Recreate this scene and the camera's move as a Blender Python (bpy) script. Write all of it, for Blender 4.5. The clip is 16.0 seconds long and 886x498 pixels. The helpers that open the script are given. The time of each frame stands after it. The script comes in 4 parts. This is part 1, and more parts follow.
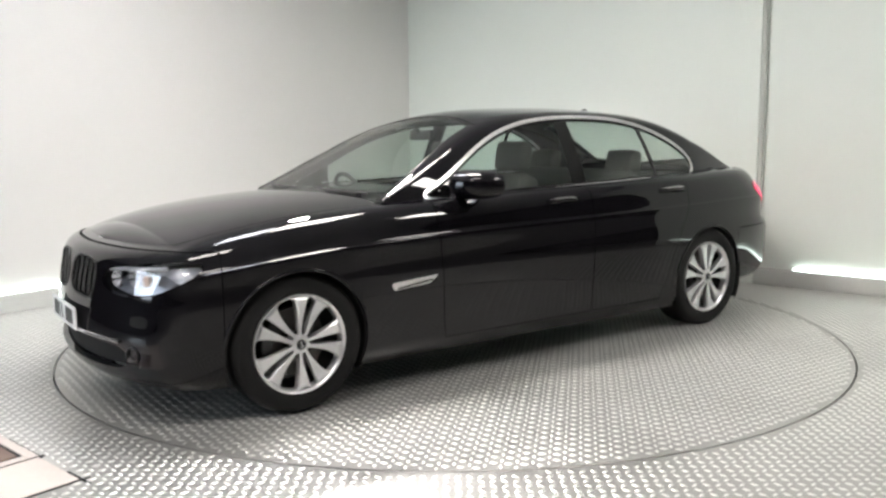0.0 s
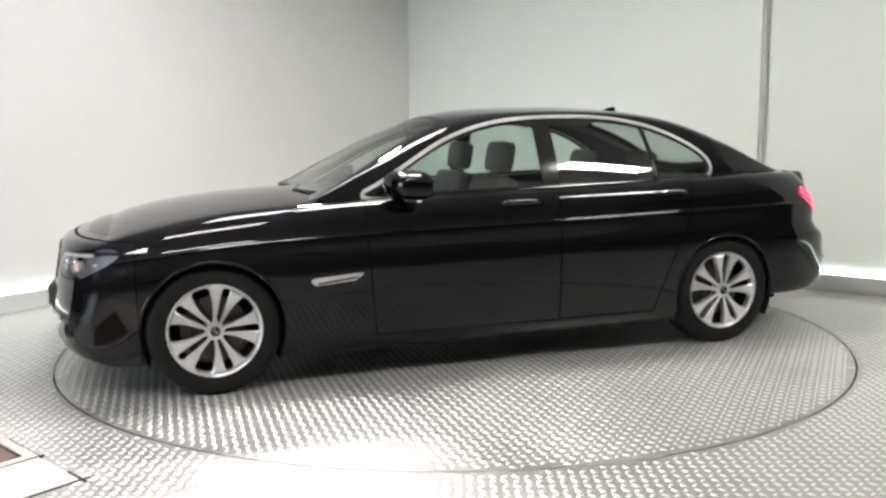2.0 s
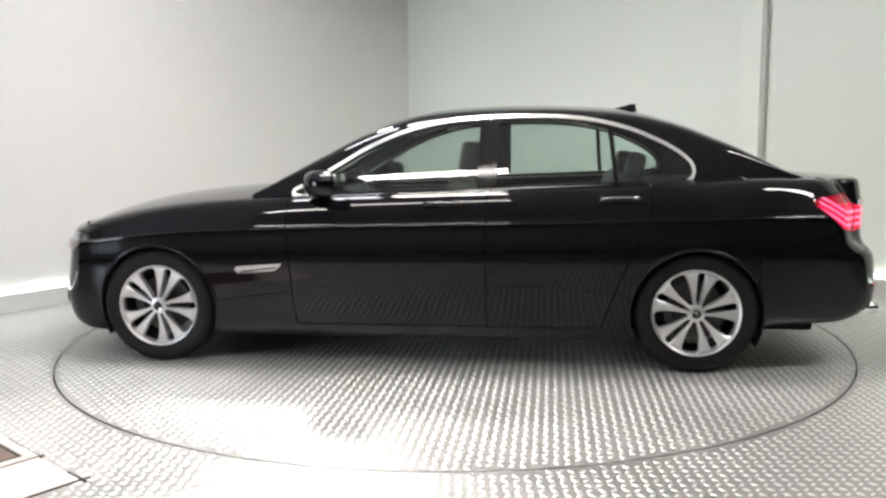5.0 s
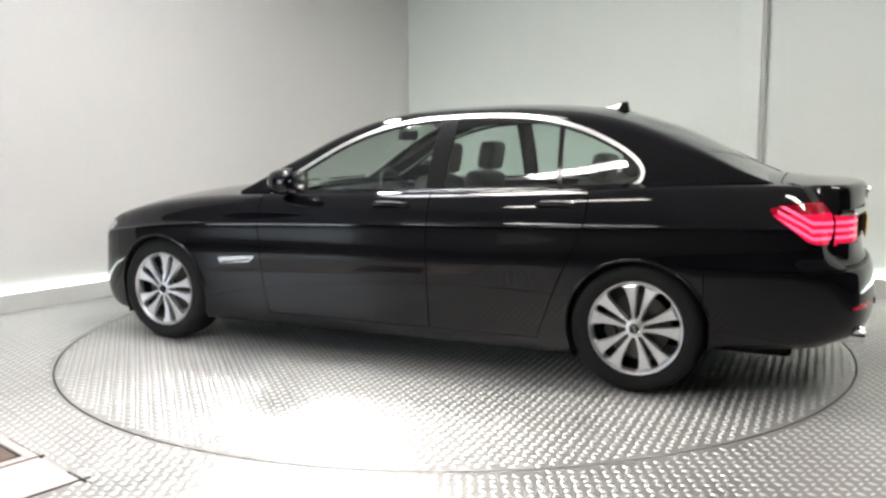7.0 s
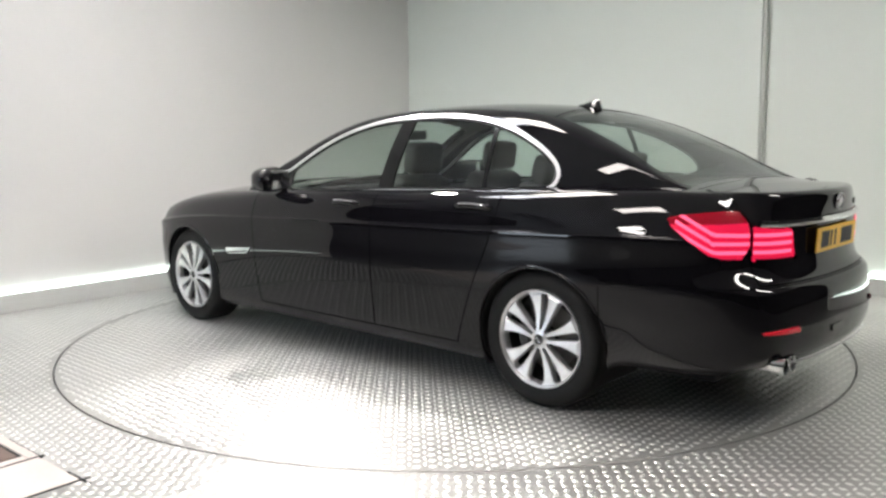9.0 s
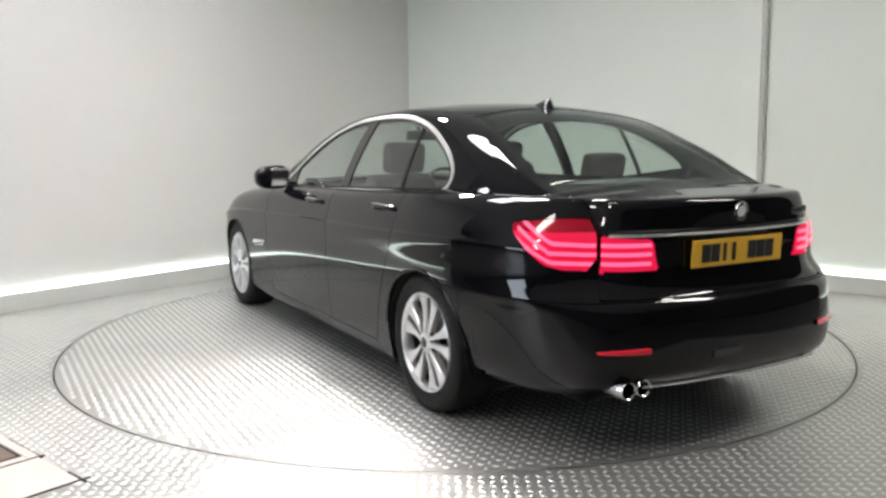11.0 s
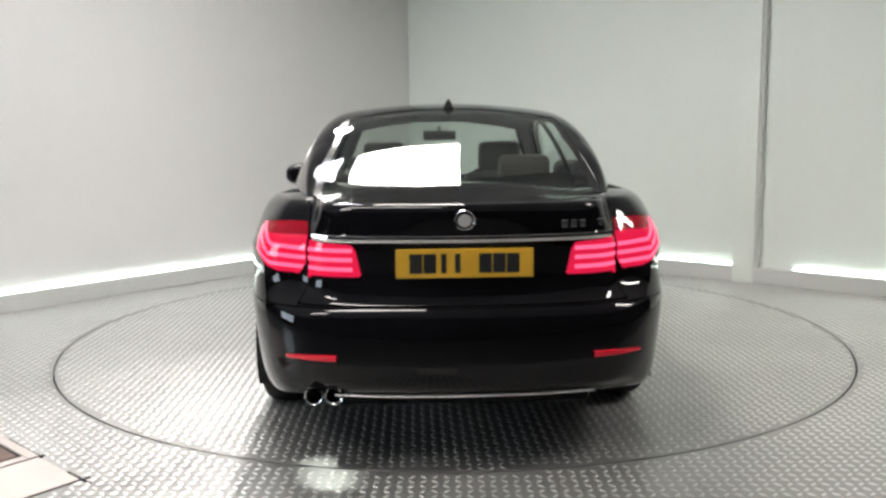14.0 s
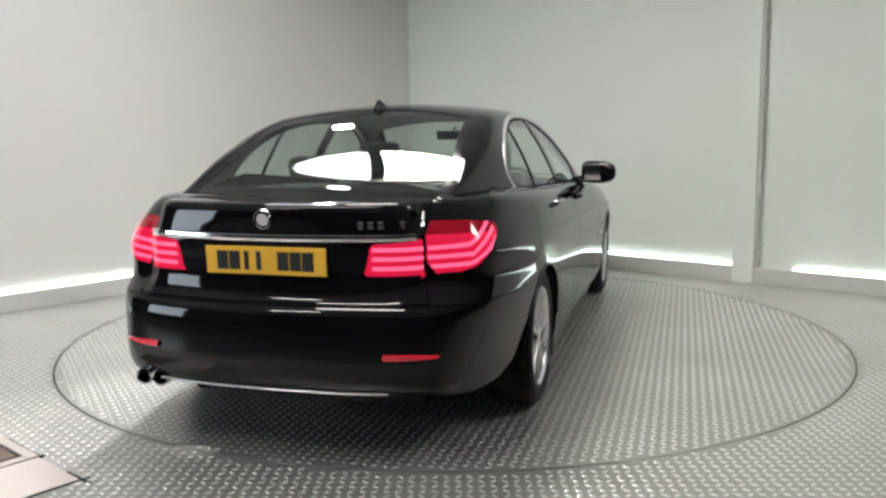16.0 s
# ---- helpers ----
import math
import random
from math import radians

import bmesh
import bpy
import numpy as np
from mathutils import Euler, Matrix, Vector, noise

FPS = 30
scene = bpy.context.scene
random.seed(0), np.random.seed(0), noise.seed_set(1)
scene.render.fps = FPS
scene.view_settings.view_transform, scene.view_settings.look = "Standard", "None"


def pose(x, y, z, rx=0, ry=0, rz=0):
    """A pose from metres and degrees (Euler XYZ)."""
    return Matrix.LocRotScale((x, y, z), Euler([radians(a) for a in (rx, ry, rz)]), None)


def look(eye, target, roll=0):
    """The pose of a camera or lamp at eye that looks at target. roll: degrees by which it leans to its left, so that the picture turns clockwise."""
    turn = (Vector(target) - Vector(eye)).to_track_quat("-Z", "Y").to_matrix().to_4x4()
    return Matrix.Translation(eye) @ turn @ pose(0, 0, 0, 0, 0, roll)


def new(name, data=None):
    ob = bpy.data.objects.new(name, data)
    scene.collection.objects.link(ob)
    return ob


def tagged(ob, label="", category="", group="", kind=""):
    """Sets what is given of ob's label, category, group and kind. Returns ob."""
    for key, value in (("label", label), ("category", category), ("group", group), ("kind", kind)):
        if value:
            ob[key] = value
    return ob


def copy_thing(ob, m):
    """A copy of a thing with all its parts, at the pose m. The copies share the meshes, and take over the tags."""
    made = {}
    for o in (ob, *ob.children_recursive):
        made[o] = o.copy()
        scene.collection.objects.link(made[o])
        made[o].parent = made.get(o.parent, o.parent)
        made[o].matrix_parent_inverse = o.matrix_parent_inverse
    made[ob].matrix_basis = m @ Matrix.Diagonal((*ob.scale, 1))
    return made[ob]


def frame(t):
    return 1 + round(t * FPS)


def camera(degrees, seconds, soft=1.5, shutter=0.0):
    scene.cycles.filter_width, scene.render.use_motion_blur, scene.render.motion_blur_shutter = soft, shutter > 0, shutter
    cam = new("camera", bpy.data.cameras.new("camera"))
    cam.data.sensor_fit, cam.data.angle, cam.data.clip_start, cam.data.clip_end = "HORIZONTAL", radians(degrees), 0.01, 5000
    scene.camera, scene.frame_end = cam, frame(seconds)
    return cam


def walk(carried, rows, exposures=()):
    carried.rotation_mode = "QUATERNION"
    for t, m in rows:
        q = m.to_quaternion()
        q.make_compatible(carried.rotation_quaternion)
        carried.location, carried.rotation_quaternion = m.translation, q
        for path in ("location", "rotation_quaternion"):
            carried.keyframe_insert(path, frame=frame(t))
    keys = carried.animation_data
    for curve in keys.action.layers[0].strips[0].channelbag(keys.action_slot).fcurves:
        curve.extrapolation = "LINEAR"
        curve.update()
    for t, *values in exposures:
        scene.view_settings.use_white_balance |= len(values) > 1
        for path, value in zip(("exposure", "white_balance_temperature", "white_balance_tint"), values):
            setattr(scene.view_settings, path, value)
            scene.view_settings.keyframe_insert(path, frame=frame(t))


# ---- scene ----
# ---------- camera ----------
EYE = (0.0, -5.5815, 1.2845)
YAW, PITCH, LEAN = -0.6215, -7.5036, -0.587
cam = camera(56.157, 16.0, soft=2.7, shutter=0.3)
aim = (math.sin(radians(YAW)) * math.cos(radians(PITCH)), math.cos(radians(YAW)) * math.cos(radians(PITCH)), math.sin(radians(PITCH)))
STAND = look(EYE, (EYE[0] + aim[0], EYE[1] + aim[1], EYE[2] + aim[2]), LEAN)
walk(cam, [(0.0, STAND), (16.0, STAND)],
     exposures=[(0.0, 0.20), (4.0, 0.16), (7.0, 0.06), (9.0, -0.02), (12.5, -0.08), (14.5, -0.16), (16.0, -0.27)])

# ---------- light ----------
world = bpy.data.worlds.new("world")
world.use_nodes = True
scene.world = world
world.node_tree.nodes["Background"].inputs[0].default_value = (0.8, 0.85, 0.9, 1)
world.node_tree.nodes["Background"].inputs[1].default_value = 0.1

CEIL = 3.7           # height of the ceiling


# ---------- materials ----------
def material(name):
    m = bpy.data.materials.new(name)
    m.use_nodes = True
    nt = m.node_tree
    return m, nt, nt.nodes["Principled BSDF"]


def noise_node(nt, scale, detail=4.0, coords="Object", rough=0.55):
    tc = nt.nodes.new("ShaderNodeTexCoord")
    n = nt.nodes.new("ShaderNodeTexNoise")
    n.inputs["Scale"].default_value, n.inputs["Detail"].default_value, n.inputs["Roughness"].default_value = scale, detail, rough
    nt.links.new(tc.outputs[coords], n.inputs["Vector"])
    return n


def ramp(nt, fac, stops):
    r = nt.nodes.new("ShaderNodeValToRGB")
    while len(r.color_ramp.elements) < len(stops):
        r.color_ramp.elements.new(0.5)
    for e, (p, c) in zip(r.color_ramp.elements, stops):
        e.position, e.color = p, (*c, 1)
    nt.links.new(fac, r.inputs["Fac"])
    return r.outputs["Color"]


def mix_colour(nt, a, b, kind="MULTIPLY", fac=1.0):
    n = nt.nodes.new("ShaderNodeMix")
    n.data_type, n.blend_type = "RGBA", kind
    n.inputs[0].default_value = fac
    nt.links.new(a, n.inputs[6])
    nt.links.new(b, n.inputs[7])
    return n.outputs[2]


def bump(nt, bsdf, height, strength, distance=0.01):
    b = nt.nodes.new("ShaderNodeBump")
    b.inputs["Strength"].default_value, b.inputs["Distance"].default_value = strength, distance
    nt.links.new(height, b.inputs["Height"])
    nt.links.new(b.outputs["Normal"], bsdf.inputs["Normal"])


def grey(v):
    return (v, v, v)


def surface(name, colour, rough, metal=0.0, fine=60.0, broad=2.0, vary=0.12, rough_vary=0.1, relief=0.0, coat=0.0, coat_rough=0.03, spec=0.5, coat_ior=1.5):
    """A plain material whose colour and gloss vary at two scales."""
    m, nt, b = material(name)
    n1, n2 = noise_node(nt, fine), noise_node(nt, broad, 3)
    lo, hi = tuple(c * (1 - vary) for c in colour), tuple(min(1, c * (1 + vary)) for c in colour)
    c1 = ramp(nt, n2.outputs["Fac"], [(0.3, lo), (0.7, hi)])
    c2 = ramp(nt, n1.outputs["Fac"], [(0.3, grey(1 - vary * 0.6)), (0.7, grey(1.0))])
    nt.links.new(mix_colour(nt, c1, c2), b.inputs["Base Color"])
    rr = ramp(nt, n2.outputs["Fac"], [(0.25, grey(max(0.0, rough - rough_vary * rough))), (0.75, grey(min(1, rough + rough_vary * rough)))])
    nt.links.new(rr, b.inputs["Roughness"])
    b.inputs["Metallic"].default_value = metal
    b.inputs["Specular IOR Level"].default_value = spec
    b.inputs["Coat Weight"].default_value, b.inputs["Coat Roughness"].default_value = coat, coat_rough
    b.inputs["Coat IOR"].default_value = coat_ior
    if relief:
        bump(nt, b, n1.outputs["Fac"], relief, 0.004)
    return m


def glow(name, colour, strength, base=None, rough=0.2):
    m, nt, b = material(name)
    b.inputs["Base Color"].default_value = (*(base or colour), 1)
    b.inputs["Emission Color"].default_value = (*colour, 1)
    b.inputs["Emission Strength"].default_value = strength
    b.inputs["Roughness"].default_value = rough
    return m


def glass(name, tint, ior=1.5):
    """Thin window glass: tinted see-through with a Fresnel gloss."""
    m, nt, b = material(name)
    nt.nodes.remove(b)
    out = nt.nodes["Material Output"]
    tr, gl, mx, fr, pw, ma = (nt.nodes.new(k) for k in ("ShaderNodeBsdfTransparent", "ShaderNodeBsdfGlossy", "ShaderNodeMixShader", "ShaderNodeLayerWeight", "ShaderNodeMath", "ShaderNodeMath"))
    tr.inputs[0].default_value, gl.inputs[0].default_value = (*tint, 1), (1, 1, 1, 1)
    gl.inputs["Roughness"].default_value = 0.01
    fr.inputs["Blend"].default_value = 0.5
    pw.operation, ma.operation = "POWER", "MULTIPLY_ADD"
    f0 = ((ior - 1) / (ior + 1)) ** 2 * 1.9
    pw.inputs[1].default_value, ma.inputs[1].default_value, ma.inputs[2].default_value = 5.0, 1 - f0, f0
    nt.links.new(fr.outputs["Facing"], pw.inputs[0])
    nt.links.new(pw.outputs[0], ma.inputs[0])
    nt.links.new(ma.outputs[0], mx.inputs[0])
    nt.links.new(tr.outputs[0], mx.inputs[1])
    nt.links.new(gl.outputs[0], mx.inputs[2])
    nt.links.new(mx.outputs[0], out.inputs[0])
    return m


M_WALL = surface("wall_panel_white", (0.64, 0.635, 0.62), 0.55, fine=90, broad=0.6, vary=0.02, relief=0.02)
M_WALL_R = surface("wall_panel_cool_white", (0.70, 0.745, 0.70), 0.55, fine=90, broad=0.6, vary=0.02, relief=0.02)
M_PLINTH = surface("plinth_white", (0.56, 0.57, 0.55), 0.6, fine=30, broad=1.5, vary=0.06, relief=0.05)
M_CEIL = surface("ceiling_white", (0.7, 0.7, 0.7), 0.8, vary=0.03)
M_BACK = surface("hall_wall_grey", (0.035, 0.034, 0.036), 0.8, vary=0.2)
M_GAP_SHADE = surface("gap_shade_grey", (0.50, 0.52, 0.49), 0.6, vary=0.08)
M_TRIM = surface("joint_trim_grey", (0.64, 0.67, 0.635), 0.5, vary=0.05)
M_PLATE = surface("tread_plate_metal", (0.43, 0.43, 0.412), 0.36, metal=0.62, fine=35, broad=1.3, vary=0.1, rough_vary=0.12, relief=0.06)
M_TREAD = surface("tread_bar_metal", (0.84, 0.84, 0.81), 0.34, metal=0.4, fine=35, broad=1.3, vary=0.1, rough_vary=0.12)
M_CONCRETE = surface("painted_concrete", (0.58, 0.525, 0.49), 0.55, fine=45, broad=1.2, vary=0.08, relief=0.05)
M_STEEL = surface("worn_brown_steel", (0.19, 0.13, 0.105), 0.45, metal=0.6, vary=0.3, relief=0.1)
M_DARK = surface("joint_dark", (0.03, 0.03, 0.03), 0.8, vary=0.2)
M_STRIP = glow("light_strip", (0.88, 1.0, 0.94), 5.5)
M_FILL = glow("fill_panel_diffuser", (1.0, 0.95, 0.91), 52.0)
M_OVER = glow("overhead_light_diffuser", (1.0, 0.942, 0.885), 54.0)
M_NEARFILL = glow("near_floor_fill_diffuser", (1.0, 0.925, 0.88), 34.0)
M_DAY = glow("daylight_diffuser", (0.92, 0.93, 1.0), 30.0)
M_FLOOD = glow("floodlight_lens", (1.0, 0.95, 0.92), 3.0)
M_DOORLIGHT = glow("doorway_daylight", (0.78, 0.88, 1.0), 9.0)


# ---------- mesh helpers ----------
def mesh_object(name, bm, mat, smooth=None):
    me = bpy.data.meshes.new(name)
    bm.normal_update()
    bm.to_mesh(me)
    bm.free()
    for m in (mat if isinstance(mat, (list, tuple)) else [mat]):
        me.materials.append(m)
    if smooth is not None:
        me.shade_smooth()
        me.set_sharp_from_angle(angle=radians(smooth))
    return new(name, me)


def part(name, bm, mat, parent, label="", smooth=None):
    ob = mesh_object(name, bm, mat, smooth)
    ob.parent = parent
    return tagged(ob, label)


def empty(name, m=None):
    ob = new(name)
    ob.empty_display_size = 0.2
    if m is not None:
        ob.matrix_world = m
    return ob


def add_box(bm, c, size, m=None, bevel=0.0, seg=2):
    """A box of that size round c, turned by m, with rounded edges."""
    mat = Matrix.Translation(c) @ (m.to_4x4() if m is not None else Matrix()) @ Matrix.Diagonal((*size, 1))
    r = bmesh.ops.create_cube(bm, size=1.0, matrix=mat)
    if bevel:
        edges = list({e for v in r["verts"] for e in v.link_edges})
        bmesh.ops.bevel(bm, geom=edges, offset=bevel, segments=seg, profile=0.5, affect="EDGES")
    return bm


def box(c, size, m=None, bevel=0.0, seg=2):
    return add_box(bmesh.new(), c, size, m, bevel, seg)


# ---------- the room ----------
CORNER = Vector((-0.48, 4.30, 0))
DIR_L = Vector((-math.cos(radians(51.5)), -math.sin(radians(51.5)), 0))
DIR_R = Vector((math.cos(radians(40.2)), -math.sin(radians(40.2)), 0))
LEN_L, LEN_R = 6.2, 7.5
PLINTH_H, SLOT_H, PLINTH_D = 0.14, 0.075, 0.07


def wall_frame(direction, inward):
    """A pose whose x runs along the wall from the corner, y into the room."""
    m = Matrix.Identity(4)
    for i, v in enumerate((direction, inward, Vector((0, 0, 1)))):
        m.col[i][:3] = v
    m.col[3][:3] = CORNER
    return m


IN_L = Vector((-DIR_L.y, DIR_L.x, 0))
IN_L = IN_L if IN_L.dot(-CORNER) > 0 else -IN_L
IN_R = Vector((-DIR_R.y, DIR_R.x, 0))
IN_R = IN_R if IN_R.dot(-CORNER) > 0 else -IN_R
FRAME_L, FRAME_R = wall_frame(DIR_L, IN_L), wall_frame(DIR_R, IN_R)


def wall_side(name, frame_m, length, gaps, label, mat):
    """Wall that stands back behind a plinth, with a lit slot on the plinth's top."""
    d = PLINTH_D
    bm = box((length / 2 - 0.1, -d - 0.10, CEIL / 2), (length + 0.4, 0.2, CEIL))
    wall = mesh_object(name, bm, mat)
    wall.matrix_world = frame_m
    tagged(wall, label, "wall", kind="structure")
    pl = mesh_object("plinth", box((length / 2, -d / 2 - 0.002, PLINTH_H / 2), (length, d, PLINTH_H), bevel=0.006), M_PLINTH)
    pl.matrix_world = frame_m
    tagged(pl, "pale painted plinth along the wall's foot", "plinth", kind="structure")
    # strips of light lie on the plinth, tight against the wall
    for a, b in gaps:
        s = mesh_object("light_strip", box(((a + b) / 2, -d + 0.02, PLINTH_H + 0.014), (b - a, 0.03, 0.02), bevel=0.006), M_STRIP)
        s.matrix_world = frame_m
        tagged(s, "bright white light strip lying along the plinth", "light strip", "plinth light strips")
    return wall


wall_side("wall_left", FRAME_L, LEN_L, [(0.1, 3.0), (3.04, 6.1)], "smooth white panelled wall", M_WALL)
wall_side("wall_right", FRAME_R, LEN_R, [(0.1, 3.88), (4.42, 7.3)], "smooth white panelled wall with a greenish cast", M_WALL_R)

# flat pilaster over the wall's joint; a solid grey strip paints the gap's shade
post = empty("wall_post", FRAME_R)
tagged(post, "white flat wall pilaster with a grey strip for the joint's shade", "pilaster", kind="structure")
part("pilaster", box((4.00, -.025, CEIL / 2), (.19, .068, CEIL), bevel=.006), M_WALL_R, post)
part("gap_shade_strip", box((4.110, -.035, CEIL / 2), (.028, .052, CEIL), bevel=.003), M_GAP_SHADE, post, "grey strip in place of a shaded gap")
# ---------- floor ----------
bm = bmesh.new()
bmesh.ops.create_circle(bm, cap_ends=False, segments=128, radius=2.492)
inner = list(bm.edges)
sq = [bm.verts.new((x, y, 0)) for x, y in ((-12, -14), (12, -14), (12, 8), (-12, 8))]
outer = [bm.edges.new((sq[i], sq[(i + 1) % 4])) for i in range(4)]
bmesh.ops.triangle_fill(bm, use_beauty=True, edges=inner + outer)
for f in list(bm.faces):
    if f.calc_center_median().length < 2.4:
        bm.faces.remove(f)
bmesh.ops.recalc_face_normals(bm, faces=bm.faces)
if sum(f.normal.z for f in bm.faces) < 0:
    bmesh.ops.reverse_faces(bm, faces=bm.faces)
rim = [e for e in bm.edges if e.is_boundary and e.verts[0].co.length < 3]
r = bmesh.ops.extrude_edge_only(bm, edges=rim)
for v in r["geom"]:
    if isinstance(v, bmesh.types.BMVert):
        v.co.z -= 0.05
floor = mesh_object("floor", bm, M_PLATE)
tagged(floor, "worn grey steel tread plate floor", "floor", kind="structure")
pit = mesh_object("floor_pit", box((0, 0, -0.075), (6, 6, 0.03)), M_DARK)
tagged(pit, "dark pit floor under the turntable", "pit", kind="structure")

turntable = empty("turntable", Matrix())
tagged(turntable, "round steel turntable of tread plate flush with the floor", "turntable")
bm = bmesh.new()
bmesh.ops.create_cone(bm, cap_ends=True, segments=128, radius1=2.481, radius2=2.481, depth=0.05, matrix=Matrix.Translation((0, 0, -0.025)))
part("disc", bm, M_PLATE, turntable)


def tread(keep, span, z0=0.0):
    """Raised lozenges in rows that turn by ninety degrees from one to the next: one mesh."""
    pitch, hl, hw, hh = 0.044, 0.0200, 0.0085, 0.0048
    xs = np.arange(-span, span, pitch)
    gx, gy = np.meshgrid(np.arange(len(xs)), np.arange(len(xs)), indexing="ij")
    px, py = xs[gx].ravel(), xs[gy].ravel()
    even = ((gx + gy) % 2).ravel() == 0
    ok = keep(px, py)
    px, py, even = px[ok], py[ok], even[ok]
    n = len(px)
    ang = np.where(even, math.pi / 4, -math.pi / 4)
    c, s = np.cos(ang), np.sin(ang)
    base = np.array([(-hl, 0, 0), (0, -hw, 0), (hl, 0, 0), (0, hw, 0), (-hl * 0.5, 0, hh), (hl * 0.5, 0, hh)])
    v = np.empty((n, 6, 3))
    v[:, :, 0] = px[:, None] + c[:, None] * base[:, 0] - s[:, None] * base[:, 1]
    v[:, :, 1] = py[:, None] + s[:, None] * base[:, 0] + c[:, None] * base[:, 1]
    v[:, :, 2] = base[:, 2] + z0
    tri = np.array([(0, 1, 4), (1, 5, 4), (1, 2, 5), (2, 3, 5), (3, 4, 5), (3, 0, 4)])
    f = (tri[None] + 6 * np.arange(n)[:, None, None]).reshape(-1, 3)
    me = bpy.data.meshes.new("tread")
    me.vertices.add(n * 6)
    me.vertices.foreach_set("co", v.ravel())
    me.loops.add(f.size)
    me.loops.foreach_set("vertex_index", f.ravel())
    me.polygons.add(len(f))
    me.polygons.foreach_set("loop_start", np.arange(0, f.size, 3))
    me.update(calc_edges=True)
    me.materials.append(M_TREAD)
    return me


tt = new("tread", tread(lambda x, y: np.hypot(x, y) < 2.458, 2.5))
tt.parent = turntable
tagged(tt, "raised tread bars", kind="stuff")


SLAB = Vector((-1.43, -2.54, 0))          # the corner of the smooth slab round the hatch
UP, DOWN = -DIR_R, DIR_L


def on_floor(x, y):
    w = np.ones(len(x), bool)
    for fm in (FRAME_L, FRAME_R):
        o, nrm = fm.col[3], fm.col[1]
        w &= (x - o[0]) * nrm[0] + (y - o[1]) * nrm[1] > 0.02
    w &= np.hypot(x, y) > 2.514
    w &= (y > -4.4) & (np.abs(x) < 4.6)
    # the smooth slab round the hatch
    a, b = (x - SLAB.x) * UP.x + (y - SLAB.y) * UP.y, (x - SLAB.x) * DOWN.x + (y - SLAB.y) * DOWN.y
    return w & ~((a > -.02) & (b > -.02))


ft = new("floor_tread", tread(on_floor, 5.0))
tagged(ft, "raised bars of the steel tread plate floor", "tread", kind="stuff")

# ---------- closing walls and ceiling ----------
tagged(mesh_object("ceiling", box((0, -3, CEIL + 0.1), (26, 24, 0.2)), M_CEIL), "plain white ceiling", "ceiling", kind="structure")
tagged(mesh_object("wall_back", box((0, -9.1, CEIL / 2), (26, 0.2, CEIL)), M_BACK), "plain grey hall wall", "wall", kind="structure")
tagged(mesh_object("wall_far_left", box((-8.6, -3, CEIL / 2), (0.2, 14, CEIL)), M_BACK), "plain grey hall wall", "wall", kind="structure")
tagged(mesh_object("wall_far_right", box((7.6, -4, CEIL / 2), (0.2, 12, CEIL)), M_BACK), "plain grey hall wall", "wall", kind="structure")


def light_panel(x, y, sx, sy, turn, mat=None):
    """A flat luminous ceiling panel in a thin frame."""
    p = empty("ceiling_light", pose(x, y, CEIL - 0.03, 0, 0, turn))
    tagged(p, "unseen white luminous ceiling panel in a thin frame", "ceiling light", "ceiling lights")
    part("diffuser", box((0, 0, 0), (sx, sy, 0.02)), mat or M_FILL, p)
    for dx, dy, w, d in ((0, sy / 2 + 0.02, sx + 0.08, 0.04), (0, -sy / 2 - 0.02, sx + 0.08, 0.04), (sx / 2 + 0.02, 0, 0.04, sy), (-sx / 2 - 0.02, 0, 0.04, sy)):
        part("frame", box((dx, dy, 0), (w, d, 0.05)), M_TRIM, p)
    return p


light_panel(-1.42, -0.46, 0.85, 0.83, 0, M_DAY)
light_panel(-0.36, -0.46, 1.0, 0.83, 0, M_OVER)
# fill panels added out of view: for the near floor, right wall, left floor
light_panel(-1.05, -3.35, 1.7, 0.32, 0, M_NEARFILL)
light_panel(3.8, -2.3, 1.7, 0.36, 0)
light_panel(-2.9, -4.6, 1.2, 0.3, 0)


def spotlight(at, target, power):
    """A can spotlight on a short ceiling stem, aimed at the floor before the turntable."""
    turn = look(at, target)
    s = empty("spotlight", Matrix.Translation(at))
    tagged(s, "white floodlight can hanging from the ceiling on a short stem", "spotlight")
    aim_m = turn.to_3x3().to_4x4()
    bm = bmesh.new()
    rings = []
    for rad, z in ((.04, .24), (.10, .23), (.125, .19), (.138, .02), (.146, .0), (.138, .0), (.131, .03)):
        rings.append([bm.verts.new((rad * math.cos(k * math.pi / 12), rad * math.sin(k * math.pi / 12), z)) for k in range(24)])
    for a, b in zip(rings, rings[1:]):
        for k in range(24):
            bm.faces.new((a[k], a[(k + 1) % 24], b[(k + 1) % 24], b[k]))
    bm.faces.new(rings[0])
    bmesh.ops.recalc_face_normals(bm, faces=bm.faces)
    bm.transform(aim_m)
    part("can", bm, M_TRIM, s, smooth=40)
    bm = bmesh.new()
    bmesh.ops.create_circle(bm, cap_ends=True, segments=24, radius=.130, matrix=Matrix.Translation((0, 0, .03)))
    bm.transform(aim_m)
    part("lens", bm, M_FLOOD, s)
    top = CEIL - at[2]
    part("stem", box((0, 0, top / 2 + .07), (.025, .025, top - .14), bevel=.005), M_TRIM, s)
    lamp = bpy.data.lights.new("spotlight_beam", "SPOT")
    lamp.energy, lamp.color, lamp.spot_size, lamp.spot_blend, lamp.shadow_soft_size = power, (1.0, 0.95, 0.92), radians(54), 1.0, .12
    ob = new("spotlight_beam", lamp)
    ob.parent = s
    ob.matrix_basis = aim_m @ Matrix.Translation((0, 0, -.02))
    return s


spotlight((-1.2, 1.15, 3.36), (-.65, -2.95, 0), 660)


